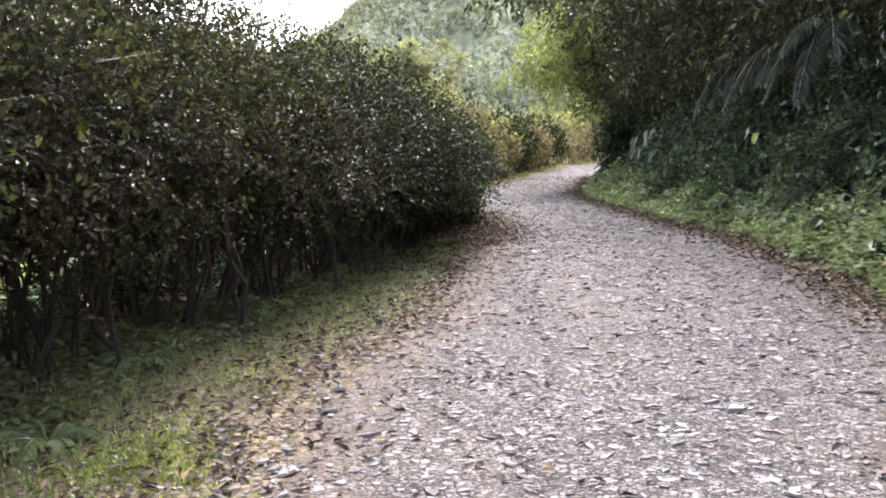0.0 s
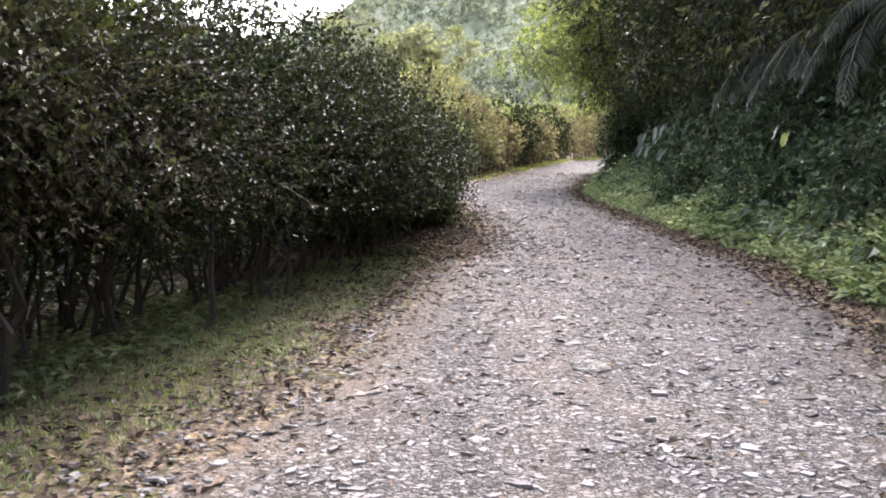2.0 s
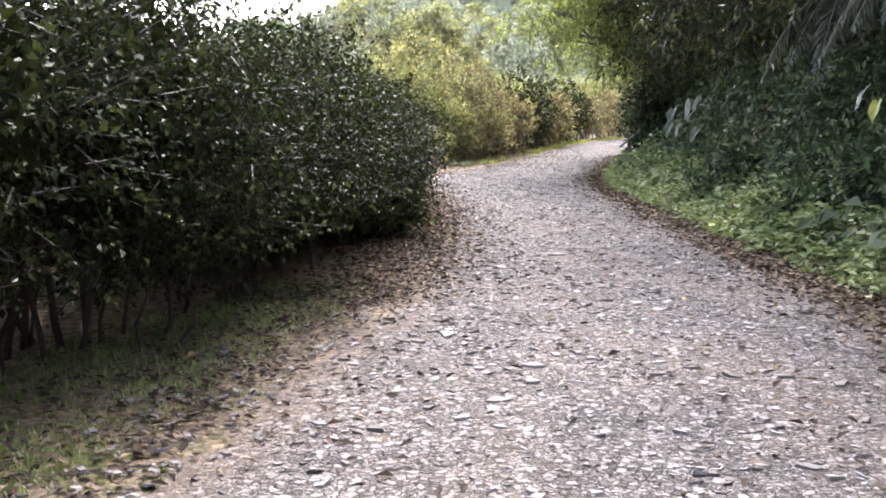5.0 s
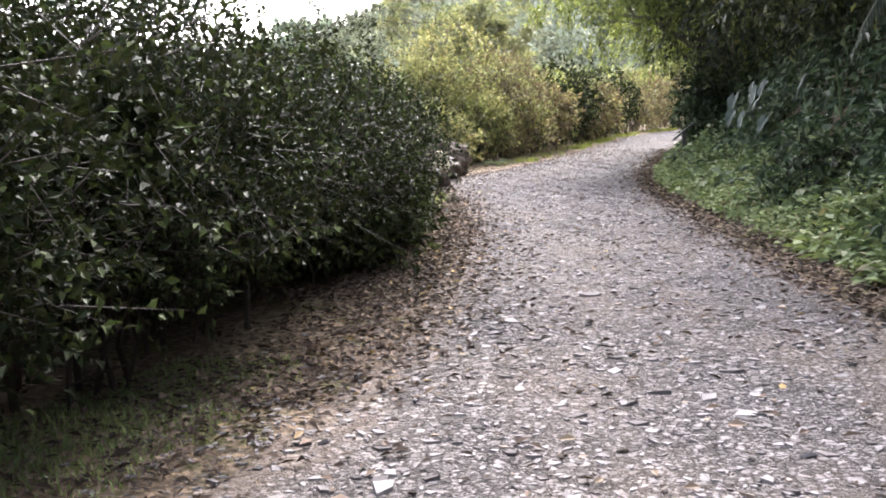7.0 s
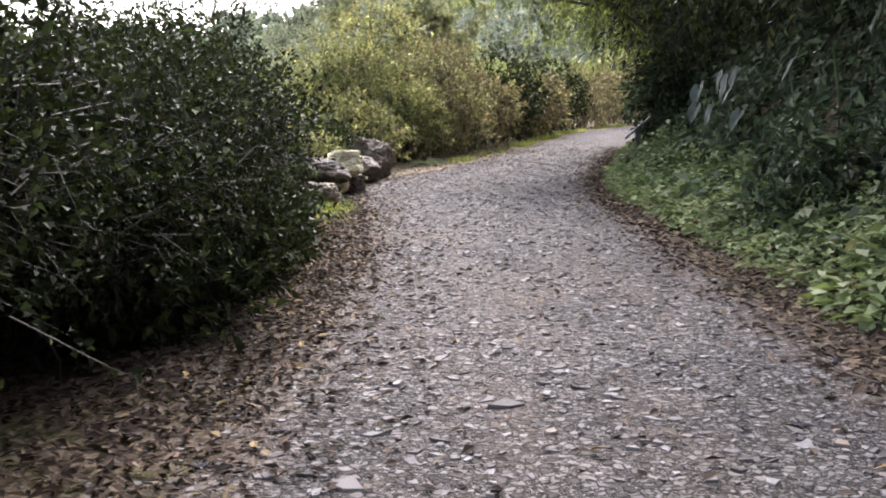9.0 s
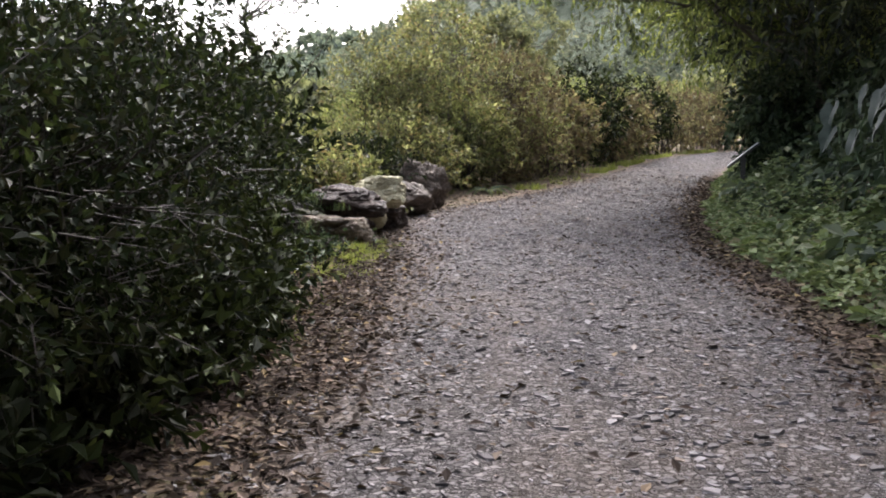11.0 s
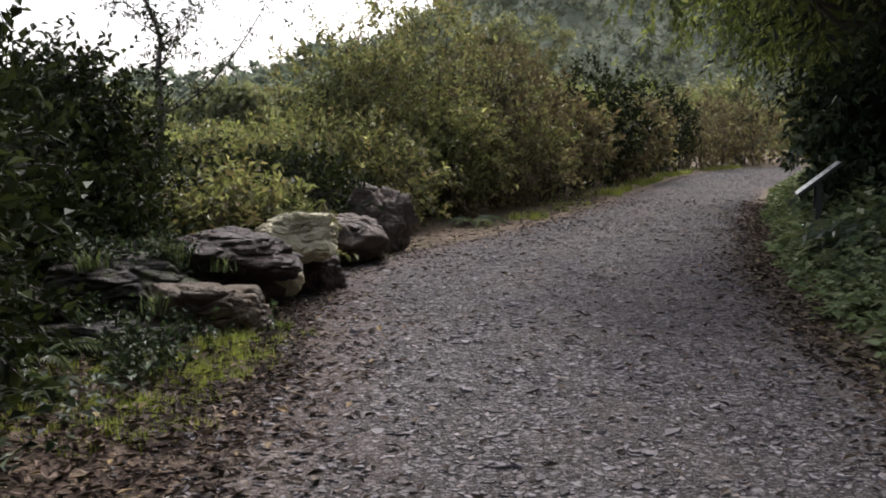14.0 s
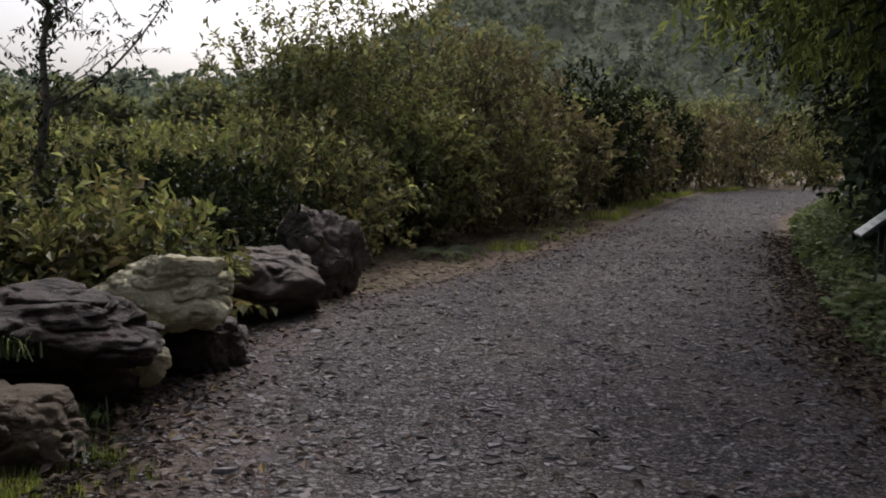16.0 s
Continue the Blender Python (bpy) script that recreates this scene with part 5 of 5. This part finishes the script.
board = thing("information_board", on_land(5.62, 37.2), "slanted pale information board on dark posts among herbs", "sign", turn=-9)
for py0 in (-0.2, 0.2):
    m_ = Mesher()
    box(m_, (-0.02, py0 - 0.04, -0.3), (0.06, py0 + 0.04, 0.77), 0.008)
    part("post", m_, M_POST, board)
m_ = Mesher()
box(m_, (-0.34, -0.3, -0.02), (0.34, 0.3, 0.02), 0.006)
fr_ = part("frame", m_, M_POST, board, "dark frame under the panel")
fr_.matrix_local = pose(0.02, 0, 0.79, 0, -39, 0)
m_ = Mesher()
box(m_, (-0.33, -0.29, 0.0), (0.33, 0.29, 0.027), 0.004)
pn = part("panel", m_, M_PANEL, board, "pale weathered panel")
pn.matrix_local = pose(0.02, 0, 0.79, 0, -39, 0)
for k in range(6):
    m_ = Mesher()
    box(m_, (-0.26 + k * 0.085, -0.24, 0.0), (-0.225 + k * 0.085, 0.05 + 0.05 * (k % 3), 0.0285))
    ob = part("print_line", m_, M_PRINT, pn)

# ---- slate chips on the path ----
rng = np.random.default_rng(700)


def chip_mesh(seed):
    r = np.random.default_rng(seed)
    k = 4 + (seed % 3 == 0)
    th = np.linspace(0, 2 * np.pi, k, endpoint=False) + r.normal(0, 0.2, k)
    rad = r.uniform(0.55, 1.2, k)
    ring = np.stack([np.cos(th) * rad, np.sin(th) * rad * r.uniform(0.5, 0.8)], 1)
    top = np.concatenate([ring * r.uniform(0.8, 0.95), r.normal(0.2, 0.07, (k, 1))], 1)
    bot = np.concatenate([ring, np.full((k, 1), -0.12)], 1)
    j = np.arange(k)
    tris = np.concatenate([np.stack([np.zeros(k - 2, int), j[1:-1], j[2:]], 1), np.stack([j, k + j, k + (j + 1) % k], 1), np.stack([j, k + (j + 1) % k, (j + 1) % k], 1)])
    return np.concatenate([top, bot]), tris


SHAPES = [chip_mesh(i) for i in range(12)]


def strew(ms, rng, x, y, size):
    z = land(x, y) + 0.018
    pick = rng.integers(0, len(SHAPES), len(x))
    a = rng.uniform(0, 2 * np.pi, len(x))
    tx, ty = rng.normal(0, 0.12, len(x)), rng.normal(0, 0.12, len(x))
    for i, (v, f) in enumerate(SHAPES):
        k = np.where(pick == i)[0]
        if not len(k):
            continue
        c, s_ = np.cos(a[k])[:, None], np.sin(a[k])[:, None]
        lx, ly, lz = v[None, :, 0] * size[k, None], v[None, :, 1] * size[k, None], v[None, :, 2] * size[k, None] * 0.8
        wx, wy = lx * c - ly * s_, lx * s_ + ly * c
        wz = lz + wx * tx[k, None] + wy * ty[k, None]
        vv = np.stack([wx + x[k, None], wy + y[k, None], wz + z[k, None]], -1)
        ff = (f[None] + (np.arange(len(k)) * len(v))[:, None, None]).reshape(-1, 3)
        ms.add(vv.reshape(-1, 3), ff)


ms = Mesher()
n = 38000
y = 3 + rng.uniform(0, 1, n) ** 1.25 * 37
fx = rng.beta(1.25, 1.15, n)
x = left_edge(y) + 0.05 + (right_edge(y) - left_edge(y) - 0.1) * fx
keep = wob(x, y * 0.6, 1.0) + 0.5 * wob(y, x, 2.7) > rng.uniform(-1.9, 0.3, n)
x, y = x[keep], y[keep]
strew(ms, rng, x, y, np.clip(rng.lognormal(-4.05, 0.5, len(x)), 0.009, 0.06))
n = 5000
y = rng.uniform(3, 33, n)
x = left_edge(y) - np.abs(rng.normal(0, 0.35, n)) + 0.15
strew(ms, rng, x, y, np.clip(rng.lognormal(-4.1, 0.45, n), 0.008, 0.045))
n = 11000
y = 27 + rng.uniform(0, 1, n) * 14
x = left_edge(y) + 0.05 + (right_edge(y) - left_edge(y) - 0.1) * rng.uniform(0, 1, n)
strew(ms, rng, x, y, np.clip(rng.lognormal(-4.0, 0.35, n), 0.009, 0.035))
n = 4000
y = 39 + rng.uniform(0, 1, n) * 24
x = left_edge(y) + 0.1 + (np.minimum(right_edge(y), left_edge(y) + 5) - left_edge(y) - 0.2) * rng.uniform(0, 1, n)
strew(ms, rng, x, y, np.clip(rng.lognormal(-3.6, 0.35, n), 0.015, 0.05))
chips = part("gravel", ms, M_CHIP, path, "loose grey slate chips")
tagged(chips, kind="stuff")
stone_meshes = []
for i in range(8):
    m_ = Mesher()
    m_.add(*SHAPES[i])
    stone_meshes.append(m_.mesh("stone", M_CHIP))
for i in range(280):
    y0 = rng.uniform(4, 32)
    x0 = float(left_edge(y0)) + 0.2 + rng.uniform(0, 1) * float(right_edge(y0) - left_edge(y0) - 0.3)
    ob = new("stone", stone_meshes[i % 8])
    r_ = float(np.clip(rng.lognormal(-2.85, 0.25), 0.04, 0.1))
    ob.parent = path
    ob.matrix_local = Matrix.LocRotScale((x0, y0, float(land(x0, y0)) + 0.02), Euler((rng.normal(0, 0.06), rng.normal(0, 0.06), rng.uniform(0, 6.28))), (r_, r_, r_ * 0.7))
